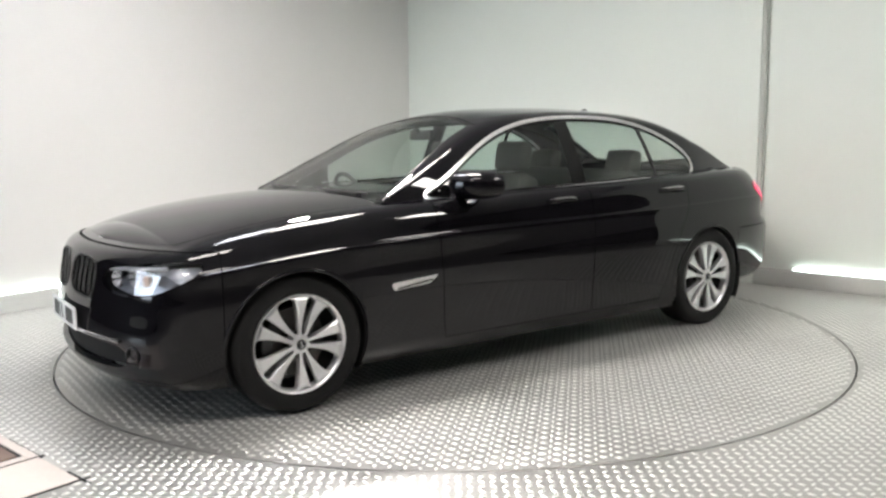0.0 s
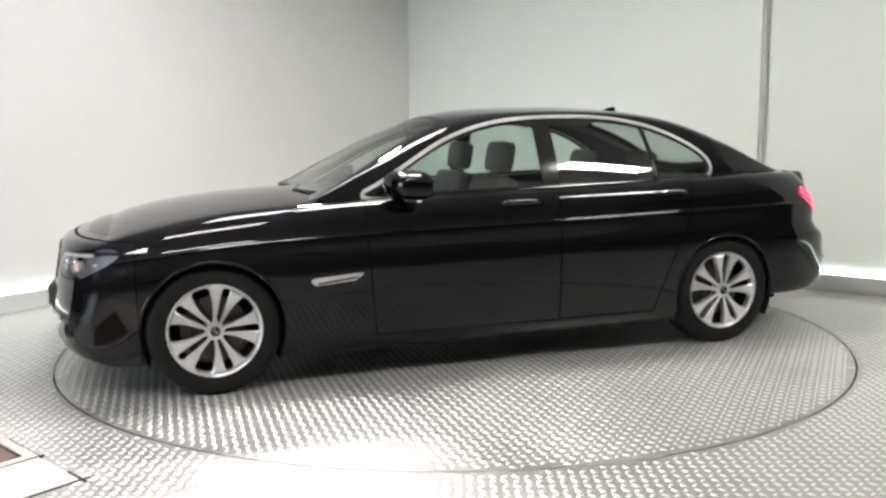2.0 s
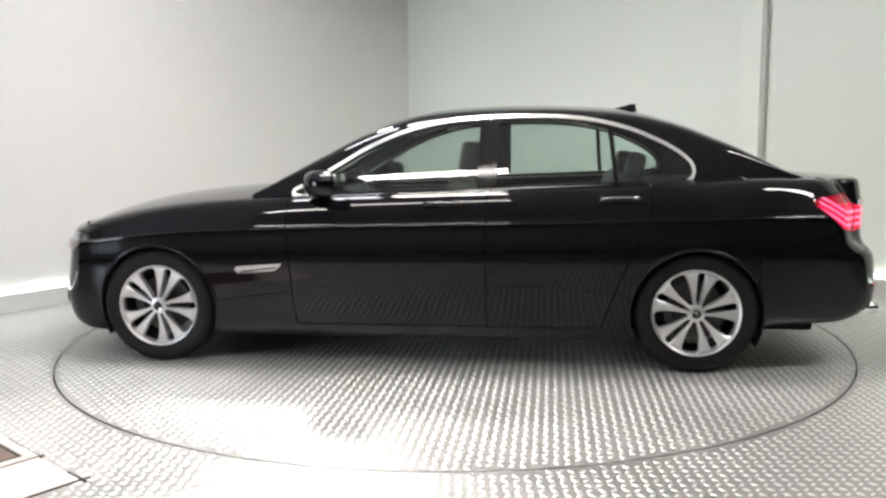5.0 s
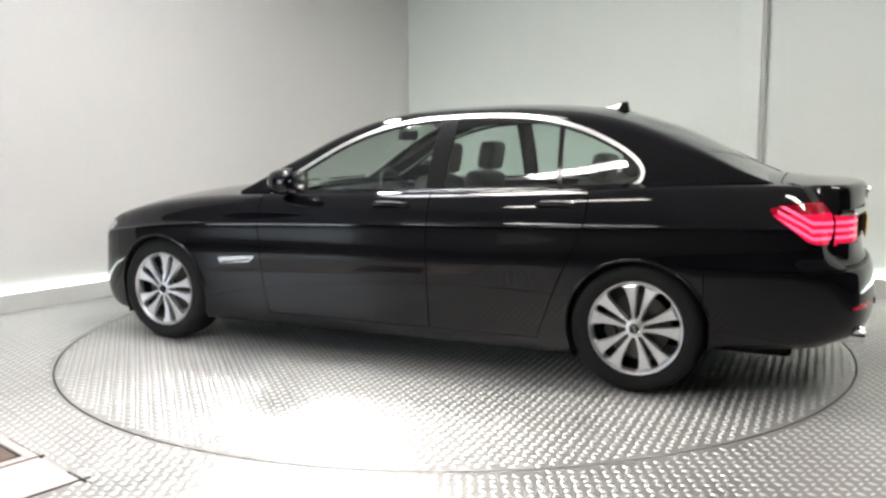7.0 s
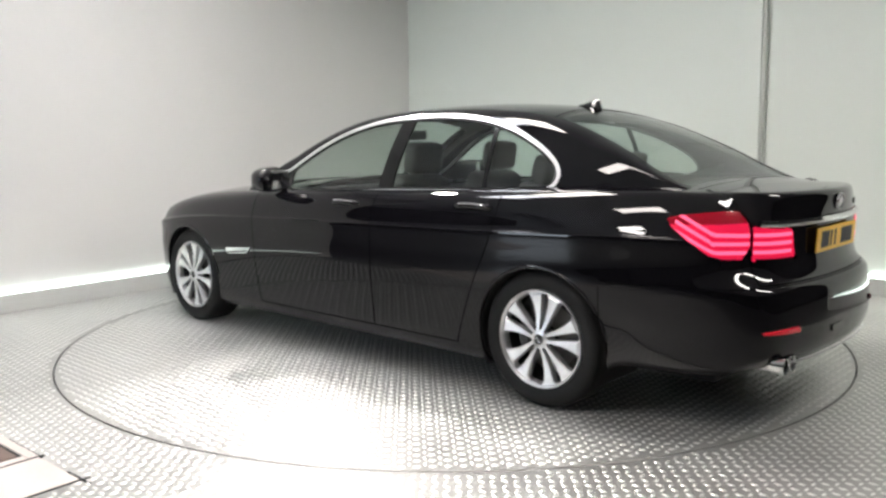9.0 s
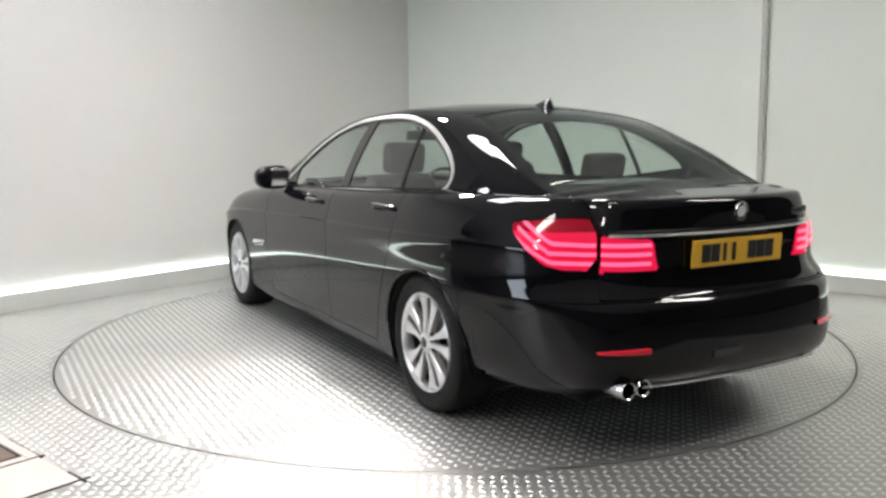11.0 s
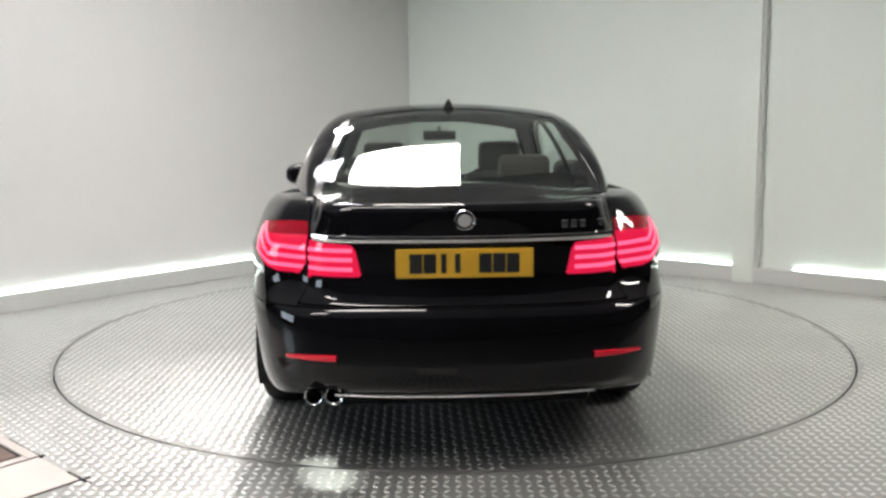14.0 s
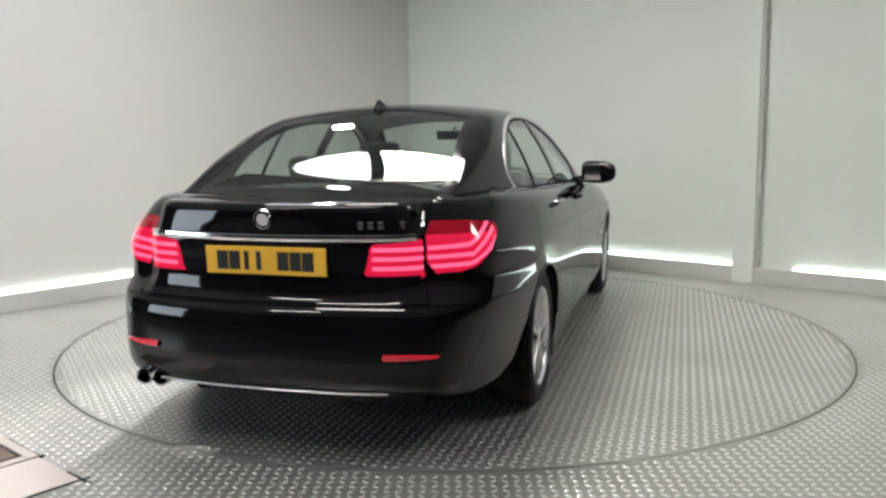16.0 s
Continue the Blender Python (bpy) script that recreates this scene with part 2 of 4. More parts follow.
# ---------- slab and hatch in the floor ----------
def quad_box(origin, a0, a1, b0, b1, z0, z1, bevel=0.003):
    """A slab between distances along UP and DOWN."""
    m = Matrix.Identity(3)
    for i, v in enumerate((UP, DOWN, Vector((0, 0, 1)))):
        for k in range(3):
            m[k][i] = v[k]
    c = origin + UP * (a0 + a1) / 2 + DOWN * (b0 + b1) / 2 + Vector((0, 0, (z0 + z1) / 2))
    bm = box(c, (abs(a1 - a0), abs(b1 - b0), z1 - z0), m, bevel, 1)
    bmesh.ops.recalc_face_normals(bm, faces=bm.faces)
    return bm


slab = mesh_object("floor_slab", quad_box(SLAB, .006, 2.2, .006, 1.6, -.02, .004), M_CONCRETE)
tagged(slab, "smooth pale pinkish concrete slab in the floor", "floor", kind="structure")
for k, (a0, a1, b0, b1) in enumerate(((-.004, .006, -.03, 1.6), (-.06, .12, -.004, .006))):
    tagged(mesh_object("floor_joint", quad_box(SLAB, a0, a1, b0, b1, -.02, .003, 0), M_DARK), "thin dark floor joint", "joint", kind="structure")
hatch = empty("floor_hatch", Matrix.Translation((0, 0, 0)))
tagged(hatch, "worn brown steel hatch lid set in a pale frame", "hatch")
HC = Vector((-1.715, -2.305, 0))
part("hatch_lid", quad_box(HC, .06, .62, .06, .62, -.02, .009, .004), M_STEEL, hatch)
for a0, a1, b0, b1 in ((0, .62, 0, .045), (0, .045, .045, .62)):
    part("hatch_frame", quad_box(HC, a0, a1, b0, b1, -.02, .008, .002), M_CONCRETE, hatch)
for a0, a1, b0, b1 in ((.046, .059, .046, .62), (.046, .62, .046, .059), (-.008, 0, -.02, .35), (-.02, .30, -.006, 0)):
    part("hatch_joint", quad_box(HC, a0, a1, b0, b1, -.02, .0055, 0), M_DARK, hatch)

# ---------- bright doorway in the hall's dark wall, behind the camera ----------
door = empty("doorway", look((-6.6, -3.9, 1.45), (0, -1.6, 1.2)))
tagged(door, "wide doorway filled with cool daylight", "doorway", kind="structure")
part("daylight", box((0, 0, 0), (1.9, 1.7, .02)), M_DOORLIGHT, door)
for dx, dy, w, h in ((0, .9, 2.1, .1), (0, -.9, 2.1, .1), (1.0, 0, .1, 1.7), (-1.0, 0, .1, 1.7)):
    part("door_frame", box((dx, dy, 0), (w, h, .12), bevel=.01), M_TRIM, door)
# ---------- car: materials ----------
M_PAINT = surface("black_car_paint", (0.0050, 0.0046, 0.0060), 0.3, fine=300, broad=3, vary=0.25, rough_vary=0.2, coat=1.0, coat_rough=0.012, spec=0.0, coat_ior=1.41)
M_BLACKTRIM = surface("gloss_black_trim", (0.008, 0.008, 0.008), 0.12, vary=0.2)
M_RUBBER = surface("black_rubber", (0.008, 0.008, 0.008), 0.65, fine=120, broad=8, vary=0.25, relief=0.15, spec=0.25)
M_INNER = surface("matt_black_liner", (0.006, 0.006, 0.006), 0.9, vary=0.2)
M_CHROME = surface("bright_chrome", (0.8, 0.8, 0.8), 0.1, metal=1.0, fine=80, broad=6, vary=0.04)
M_SATIN = surface("satin_chrome_trim", (0.82, 0.82, 0.82), 0.3, metal=0.85, fine=80, broad=6, vary=0.04)
M_ALLOY = surface("silver_alloy", (0.74, 0.74, 0.75), 0.30, metal=0.8, fine=150, broad=12, vary=0.05)
M_ALLOYDARK = surface("dark_alloy_barrel", (0.05, 0.05, 0.05), 0.45, metal=0.8, vary=0.15)
M_BRAKE = surface("brake_steel", (0.10, 0.095, 0.09), 0.45, metal=0.8, vary=0.15)
M_GLASS = glass("tinted_window_glass", (0.74, 0.82, 0.78))
M_SCREEN = glass("screen_glass", (0.8, 0.86, 0.82))
M_SEAT = surface("dark_grey_leather", (0.12, 0.11, 0.10), 0.5, fine=180, broad=6, vary=0.15, relief=0.12)
M_CABIN = surface("black_cabin_plastic", (0.022, 0.022, 0.022), 0.6, fine=200, broad=5, vary=0.15, relief=0.1)
M_LINING = surface("grey_headlining", (0.22, 0.21, 0.2), 0.9, fine=250, broad=4, vary=0.06)
M_LAMPRED = glow("lit_red_lamp_lens", (1.0, 0.02, 0.095), 0.68, (0.35, 0.0, 0.01), 0.08)
M_LAMPBAR = glow("lit_red_light_bar", (1.0, 0.13, 0.27), 1.5, (0.5, 0.02, 0.04), 0.15)
M_LAMPTOP = glow("dim_red_lamp_lens", (1.0, 0.015, 0.07), 0.07, (0.30, 0.0, 0.01), 0.08)
M_REFLECT = surface("red_reflector", (0.75, 0.008, 0.03), 0.15, vary=0.1, coat=1.0)
M_PLATE_Y = surface("yellow_number_plate", (0.86, 0.50, 0.04), 0.4, fine=60, broad=12, vary=0.06)
M_PLATE_W = surface("white_number_plate", (0.75, 0.75, 0.75), 0.4, fine=60, broad=12, vary=0.05)
M_INK = surface("black_plate_ink", (0.012, 0.012, 0.012), 0.5, vary=0.1)
M_LAMPCLEAR = glass("clear_lamp_cover", (0.85, 0.87, 0.9))
M_BULB = surface("lamp_reflector_silver", (0.7, 0.7, 0.72), 0.15, metal=1.0, vary=0.05)
M_BOWL = surface("satin_grey_lamp_bowl", (0.34, 0.34, 0.36), 0.3, metal=0.5, fine=60, broad=14, vary=0.25)
M_STONE = surface("badge_pale", (0.6, 0.6, 0.6), 0.3, vary=0.05)
M_AMBER = surface("orange_indicator_lens", (0.72, 0.60, 0.56), 0.2, vary=0.1)


# ---------- car: curves and shells ----------
def spline(ts, vs):
    """Natural cubic through the points, as a function of numpy arrays."""
    ts, vs = np.asarray(ts, float), np.asarray(vs, float)
    n, h = len(ts), np.diff(np.asarray(ts, float))
    a, b = np.eye(n), np.zeros(n)
    for i in range(1, n - 1):
        a[i, i - 1:i + 2] = h[i - 1], 2 * (h[i - 1] + h[i]), h[i]
        b[i] = 6 * ((vs[i + 1] - vs[i]) / h[i] - (vs[i] - vs[i - 1]) / h[i - 1])
    m = np.linalg.solve(a, b)

    def f(x):
        x = np.clip(np.asarray(x, float), ts[0], ts[-1])
        i = np.clip(np.searchsorted(ts, x) - 1, 0, n - 2)
        u, w, k = ts[i + 1] - x, x - ts[i], h[i]
        return (m[i] * u ** 3 + m[i + 1] * w ** 3) / (6 * k) + (vs[i] / k - m[i] * k / 6) * u + (vs[i + 1] / k - m[i + 1] * k / 6) * w
    return f


def smooth_step(a, b, x):
    t = np.clip((x - a) / (b - a), 0, 1)
    return t * t * (3 - 2 * t)


def polygon_distance(px, py, poly):
    """Signed distance from points to a closed polygon, negative inside."""
    p = np.asarray(poly, float)
    q = np.roll(p, -1, 0)
    best, inside = np.full(len(px), 1e9), np.zeros(len(px), bool)
    for (ax, ay), (bx, by) in zip(p, q):
        ex, ey = bx - ax, by - ay
        t = np.clip(((px - ax) * ex + (py - ay) * ey) / (ex * ex + ey * ey), 0, 1)
        best = np.minimum(best, np.hypot(px - ax - t * ex, py - ay - t * ey))
        cross = (ay > py) != (by > py)
        with np.errstate(divide="ignore", invalid="ignore"):
            xi = ax + (py - ay) / (by - ay if by != ay else 1e-9) * ex
        inside ^= cross & (px < xi)
    return np.where(inside, -best, best)


def rounded(poly, times=2):
    p = np.asarray(poly, float)
    for _ in range(times):
        q = np.roll(p, -1, 0)
        p = np.stack([0.75 * p + 0.25 * q, 0.25 * p + 0.75 * q], 1).reshape(-1, 2)
    return p


class Shell:
    """A surface whose points carry extra coordinates and which can be cut along any level line of them."""

    def __init__(self, rows, faces, names):
        self.rows, self.faces, self.names = rows, faces, names

    def col(self, name, rows=None):
        return (self.rows if rows is None else rows)[:, self.names.index(name)]

    def cut(self, fn):
        val = fn(self, self.rows)
        val = np.where(np.abs(val) < 1e-7, 1e-7, val)
        pos = (val > 0).tolist()
        extra, made, out, n0 = [], {}, [], len(self.rows)

        def crossing(i, j):
            key = (i, j) if i < j else (j, i)
            if key not in made:
                t = val[i] / (val[i] - val[j])
                extra.append(self.rows[i] + t * (self.rows[j] - self.rows[i]))
                made[key] = n0 + len(extra) - 1
            return made[key]

        for f in self.faces:
            k = sum(pos[i] for i in f)
            if k == 0 or k == len(f):
                out.append(f)
                continue
            sides = ([], [])
            for a, b in zip(f, f[1:] + f[:1]):
                sides[pos[a]].append(a)
                if pos[a] != pos[b]:
                    c = crossing(a, b)
                    sides[0].append(c)
                    sides[1].append(c)
            out += [s for s in sides if len(s) > 2]
        self.faces = out
        if extra:
            self.rows = np.vstack([self.rows, extra])

    def seam(self, fn, gap):
        self.cut(lambda s, r: fn(s, r) - gap)
        self.cut(lambda s, r: fn(s, r) + gap)

    def middles(self):
        return np.array([self.rows[f].mean(0) for f in self.faces])

    def piece(self, mask, offset=0.0, flange=0.0, both=False, mirror=False):
        """The chosen faces as a bmesh, moved outwards by offset, with an inward turned edge."""
        bm, made = bmesh.new(), {}
        for f, ok in zip(self.faces, mask):
            if not ok:
                continue
            vs = []
            for i in f:
                if i not in made:
                    made[i] = bm.verts.new(self.rows[i][:3])
                if made[i] not in vs:
                    vs.append(made[i])
            if len(vs) > 2:
                try:
                    bm.faces.new(vs)
                except ValueError:
                    pass
        bmesh.ops.remove_doubles(bm, verts=bm.verts, dist=1e-5)
        bm.normal_update()
        if offset:
            for v, n in [(v, v.normal.copy()) for v in bm.verts]:
                v.co += n * offset
        if mirror or both:
            src = bm if mirror else bm.copy()
            for v in src.verts:
                v.co.y = -v.co.y
            bmesh.ops.reverse_faces(src, faces=src.faces)
            if both:
                me = bpy.data.meshes.new("half")
                src.to_mesh(me)
                src.free()
                bm.from_mesh(me)
                bpy.data.meshes.remove(me)
                bmesh.ops.remove_doubles(bm, verts=[v for v in bm.verts if abs(v.co.y) < 1e-3], dist=2e-3)
        if flange:
            bm.normal_update()
            normals = {v: v.normal.copy() for v in bm.verts}
            edges = [e for e in bm.edges if e.is_boundary]
            r = bmesh.ops.extrude_edge_only(bm, edges=edges)
            new_v = [g for g in r["geom"] if isinstance(g, bmesh.types.BMVert)]
            for v in new_v:
                for e in v.link_edges:
                    o = e.other_vert(v)
                    if o in normals:
                        v.co = o.co - normals[o] * flange
                        break
        return bm


def grid_faces(nc, nr, keep=None):
    """Quads of a grid of nc columns by nr rows, seen from outside anticlockwise."""
    out = []
    for c in range(nc - 1):
        for r in range(nr - 1):
            if keep is None or keep(c, r):
                out.append([c * nr + r, (c + 1) * nr + r, (c + 1) * nr + r + 1, c * nr + r + 1])
    return out


# plan outline of the left half at its widest, nose to tail
PLAN = [(2.368, 0), (2.355, .22), (2.318, .45), (2.255, .645), (2.145, .815), (1.94, .91), (1.60, .952), (1.2, .955), (.6, .950), (0, .947), (-.6, .945),
        (-1.2, .942), (-1.6, .930), (-1.95, .897), (-2.22, .845), (-2.41, .765), (-2.53, .64), (-2.59, .455), (-2.62, .23), (-2.628, 0)]
# height and inset of the body's section at the side, the nose and the tail, bottom to top
SIDE = [(.165, .10), (.175, .060), (.24, .034), (.32, .023), (.42, .013), (.52, .005), (.61, .001), (.69, .003), (.770, .0005), (.801, .002), (.823, .013), (.922, .043), (.970, .098)]
NOSE = [(.17, .16), (.19, .06), (.25, .015), (.33, .0), (.42, .0), (.50, .012), (.57, .022), (.63, .03), (.68, .04), (.724, .048), (.762, .068), (.792, .110), (.812, .19)]
TAIL = [(.29, .16), (.30, .07), (.335, .02), (.40, .0), (.47, .0), (.55, .006), (.62, .016), (.655, .040), (.70, .066), (.80, .074), (.92, .068), (1.026, .062), (1.046, .115)]
TOP_X = [-2.65, -2.4, -2.0, -1.6, -1.2, -.6, 0, .75, 1.0, 1.28, 1.6, 1.9, 2.1, 2.4]
TOP_Z = [1.045, 1.04, 1.045, 1.035, 1.02, 1.0, .985, .96, .948, .932, .898, .848, .810, .775]
top_z = spline(TOP_X, TOP_Z)
crown_c = spline([-2.62, -2.56, -2.2, -1.75, .5, 1.0, 1.6, 2.0, 2.14, 2.2, 2.4], [0, 0, .03, .05, .055, .055, .062, .06, .03, 0, 0])
AX_F, AX_R, HUB_Z, TYRE_R = 1.535, -1.535, .326, .337


WIDE = 1.018


def outline():
    ext = [(x, -y) for x, y in PLAN[3:0:-1]] + PLAN + [(x, -y) for x, y in PLAN[-2:-5:-1]]
    e = np.array(ext)
    t = np.concatenate([[0], np.cumsum(np.hypot(*np.diff(e, axis=0).T))])
    fx, fy = spline(t, e[:, 0]), spline(t, e[:, 1])
    u = np.linspace(t[3], t[-4], 290)
    x, y = fx(u), fy(u) * WIDE
    y[0] = y[-1] = 0
    tx, ty = np.gradient(x), np.gradient(y)
    tx[0] = tx[-1] = 0
    ln = np.hypot(tx, ty)
    return u - u[0], x, y, ty / ln, -tx / ln      # arc, place, outward normal


ARC, OX, OY, ONX, ONY = outline()
TOTAL = ARC[-1]


def body_shell():
    nr, ncap = 50, 14
    vi = np.linspace(0, 12, nr)
    prof = {k: (spline(range(13), [a for a, _ in p])(vi), spline(range(13), [b for _, b in p])(vi)) for k, p in (("s", SIDE), ("n", NOSE), ("t", TAIL))}
    rows, cols = [], len(ARC)
    for i in range(cols):
        wn, wt = smooth_step(.30, .97, ONX[i]), smooth_step(.25, .92, -ONX[i])
        shift = float(top_z(OX[i])) - .965
        zs = prof["s"][0] + shift * np.clip((prof["s"][0] - .3) / .665, 0, 1) ** 1.2
        q = 1 + .55 * smooth_step(.7, 1.5, OX[i])
        ds = prof["s"][1] * np.where(vi > 9, q, 1)
        z = zs * (1 - wn - wt) + prof["n"][0] * wn + prof["t"][0] * wt
        d = ds * (1 - wn - wt) + prof["n"][1] * wn + prof["t"][1] * wt
        # the body's lower edge rises behind the rear wheel
        z = z + .10 * float(smooth_step(-1.72, -1.98, OX[i])) * (1 - wt) * np.clip((.62 - z) / .45, 0, 1)
        if ONX[i] < 0:      # the tail's upper half is rounder in plan than the bumper
            d = d + .055 * (2 * ONX[i] * ONY[i]) ** 2 * smooth_step(.63, .74, z)
            d = d + .085 * abs(2 * ONX[i] * ONY[i]) * smooth_step(.86, 1.04, z)
        x, y = OX[i] - d * ONX[i], np.maximum(OY[i] - d * ONY[i], 0)
        for r in range(nr):
            rows.append((x[r], y[r], z[r], ARC[i], TOTAL - ARC[i], OX[i], 0))
        xe, ye, ze = x[-1], y[-1], z[-1]
        deck = xe > .5 or xe < -1.8
        for j in range(1, ncap + 1):
            t = (j / ncap) ** 1.25
            yy = ye * (1 - t) if deck else ye - .022 * j
            rows.append((xe, yy, ze + float(crown_c(xe)) * (1 - (1 - t) ** 2) if deck else ze + .006 * j, ARC[i], TOTAL - ARC[i], OX[i], t))
    n = nr + ncap
    deck_col = [OX[i] > .55 or OX[i] < -1.75 for i in range(cols)]
    faces = grid_faces(cols, n, lambda c, r: r < nr + 2 or deck_col[c])
    return Shell(np.array(rows), faces, ["x", "y", "z", "af", "ar", "xo", "t"])


body = body_shell()
C = body.col
arch_f = lambda s, r: np.hypot(s.col("x", r) - AX_F, s.col("z", r) - HUB_Z) - .357
arch_r = lambda s, r: np.hypot(s.col("x", r) - AX_R, s.col("z", r) - HUB_Z) - .352
LAMP_OUT = rounded([(.69, .765), (.90, .772), (.99, .84), (1.12, .938), (1.06, .957), (.88, .972), (.69, .968)], 1)
LAMP_IN = [(.40, .766), (.42, .764), (.668, .764), (.668, .905), (.44, .890), (.425, .875)]
HEADLAMP = rounded([(.43, .635), (.60, .60), (.80, .612), (1.0, .69), (1.07, .755), (.95, .768), (.7, .742), (.45, .71)], 2)
KIDNEY = rounded([(.03, .575), (.30, .55), (.36, .60), (.365, .70), (.33, .742), (.05, .752)], 2)
INTAKE = rounded([(-.7, .25), (.56, .255), (.66, .30), (.66, .36), (.56, .385), (-.7, .385)], 2)
on_rear = lambda poly: (lambda s, r: polygon_distance(s.col("ar", r), s.col("z", r), poly) + 9 * (s.col("t", r) > 0.01))
on_front = lambda poly: (lambda s, r: polygon_distance(s.col("af", r), s.col("z", r), poly) + 9 * (s.col("t", r) > 0.01))
lamp_out, lamp_in, headlamp, kidney, intake = on_rear(LAMP_OUT), on_rear(LAMP_IN), on_front(HEADLAMP), on_front(KIDNEY), on_front(INTAKE)
door_a = spline([.1, .3, .6, .9, 1.1], [.66, .70, .725, .74, .72])
door_c = spline([.1, .235, .4, .55, .7, .85, 1.1], [-.98, -1.02, -1.08, -1.14, -1.21, -1.27, -1.28])
seam_a = lambda s, r: np.where(s.col("t", r) < .99, door_a(s.col("z", r)) - s.col("x", r), 0)
seam_b = lambda s, r: -.395 - s.col("x", r)
seam_c = lambda s, r: door_c(s.col("z", r)) - s.col("x", r)
sill = lambda s, r: s.col("z", r) - .245
bump_r = lambda s, r: np.maximum(s.col("z", r) - .652, s.col("xo", r) + 1.86)
bump_f = lambda s, r: np.maximum(1.90 - s.col("xo", r), s.col("z", r) - .80)
boot = lambda s, r: np.minimum(np.minimum(np.maximum(.678 - s.col("ar", r), .60 - s.col("y", r)), s.col("z", r) - .66), -2.17 - s.col("x", r))
hood = lambda s, r: np.minimum(s.col("t", r) - .07, np.minimum(s.col("x", r) - .62, 9))
for fn in (arch_f, arch_r):
    body.cut(fn)
for fn, g in ((lamp_out, .002), (lamp_in, .002), (headlamp, .003), (seam_a, .0025), (seam_b, .0025), (seam_c, .0025), (sill, .002), (bump_r, .002), (bump_f, .002), (boot, .0028), (hood, .0028)):
    body.seam(fn, g)
for fn in (kidney, intake):
    body.cut(fn)
body.cut(lambda s, r: np.where(s.col("x", r) < -1.9, s.col("z", r) - .918, 1))
body.cut(lambda s, r: kidney(s, r) - .006)
mid = body.middles()
V = {k: fn(body, mid) for k, fn in dict(af=arch_f, ar=arch_r, lo=lamp_out, li=lamp_in, hl=headlamp, kd=kidney, it=intake, a=seam_a, b=seam_b, c=seam_c, s=sill, br=bump_r, bf=bump_f, bt=boot, hd=hood).items()}
solid = (V["af"] > 0) & (V["ar"] > 0)
lens_o, lens_i, lens_h = V["lo"] < -.002, V["li"] < -.002, V["hl"] < -.003
free = solid & (np.abs(V["lo"]) > 0) & (V["lo"] > .002) & (V["li"] > .002) & (V["hl"] > .003)
is_boot = free & (V["bt"] > .0028)
is_hood = free & (V["hd"] > .0028) & (mid[:, 0] > 0)
rest = free & (V["bt"] < -.0028) & ~((mid[:, 0] > 0) & (V["hd"] > -.0028))
is_rb = rest & (V["br"] < -.002)
is_fb = rest & (V["bf"] < -.002)
grille_hole = is_fb & (V["kd"] < 0)
intake_hole = is_fb & (V["it"] < 0)
kidney_frame = is_fb & (V["kd"] >= 0) & (V["kd"] < .006)
is_fb &= (V["kd"] >= 0) & (V["it"] >= 0)
flank = rest & (V["br"] > .002) & (V["bf"] > .002)
in_doors = flank & (V["a"] > .0025) & (V["c"] < -.0025) & (V["s"] > .002) & (mid[:, 6] < .5)
is_fd, is_rd = in_doors & (V["b"] < -.0025), in_doors & (V["b"] > .0025)
is_sill = flank & (V["s"] < -.002) & (mid[:, 0] < 1.25) & (mid[:, 0] > -1.3)
is_fender = flank & (V["a"] < -.0025) & ~is_sill
is_quarter = flank & (V["c"] > .0025) & ~is_sill

car = empty("car", Matrix())
tagged(car, "glossy black four-door saloon with silver alloy wheels on the turntable", "car")


def panel(name, mask, mat=M_PAINT, both=False, label="", flange=.014, offset=0.0, parent=None, smooth=32):
    if both:
        return part(name, body.piece(mask, offset, flange, both=True), mat, parent or car, label, smooth)
    return [part(name, body.piece(mask, offset, flange, mirror=m), mat, parent or car, label, smooth) for m in (False, True)]


front_doors = panel("front_door", is_fd)
rear_doors = panel("rear_door", is_rd)
panel("front_wing", is_fender)
panel("rear_wing", is_quarter)
panel("side_sill", is_sill)
bonnet = panel("bonnet", is_hood, both=True)
boot_lid = panel("boot_lid", is_boot, both=True)
rear_bumper = panel("rear_bumper", is_rb, both=True)
front_bumper = panel("front_bumper", is_fb, both=True, flange=.03)
panel("grille_frame", kidney_frame, M_ALLOYDARK, offset=.005, flange=.016, label="dark chrome grille surround")
panel("grille_backing", grille_hole, M_INNER, offset=-.035, flange=0)
panel("intake_mesh", intake_hole, M_INNER, both=True, offset=-.04, flange=0)
dim = lens_o & (mid[:, 2] > .918)
tail_lamps = panel("tail_lamp", lens_o & ~dim, M_LAMPRED, label="lit red tail lamp", flange=.02, offset=.002)
boot_lamps = panel("boot_lamp", lens_i, M_LAMPRED, label="lit red lamp on the boot lid", flange=.02, offset=.002)
head_covers = panel("headlamp", lens_h, M_LAMPCLEAR, label="clear headlamp cover", flange=0)
head_bowls = panel("headlamp_bowl", lens_h, M_BOWL, offset=-.055, flange=0)

for m in (False, True):
    part("lamp_top", body.piece(dim, .002, .02, mirror=m), M_LAMPTOP, tail_lamps[m], "dimmer lit red upper lens", 32)
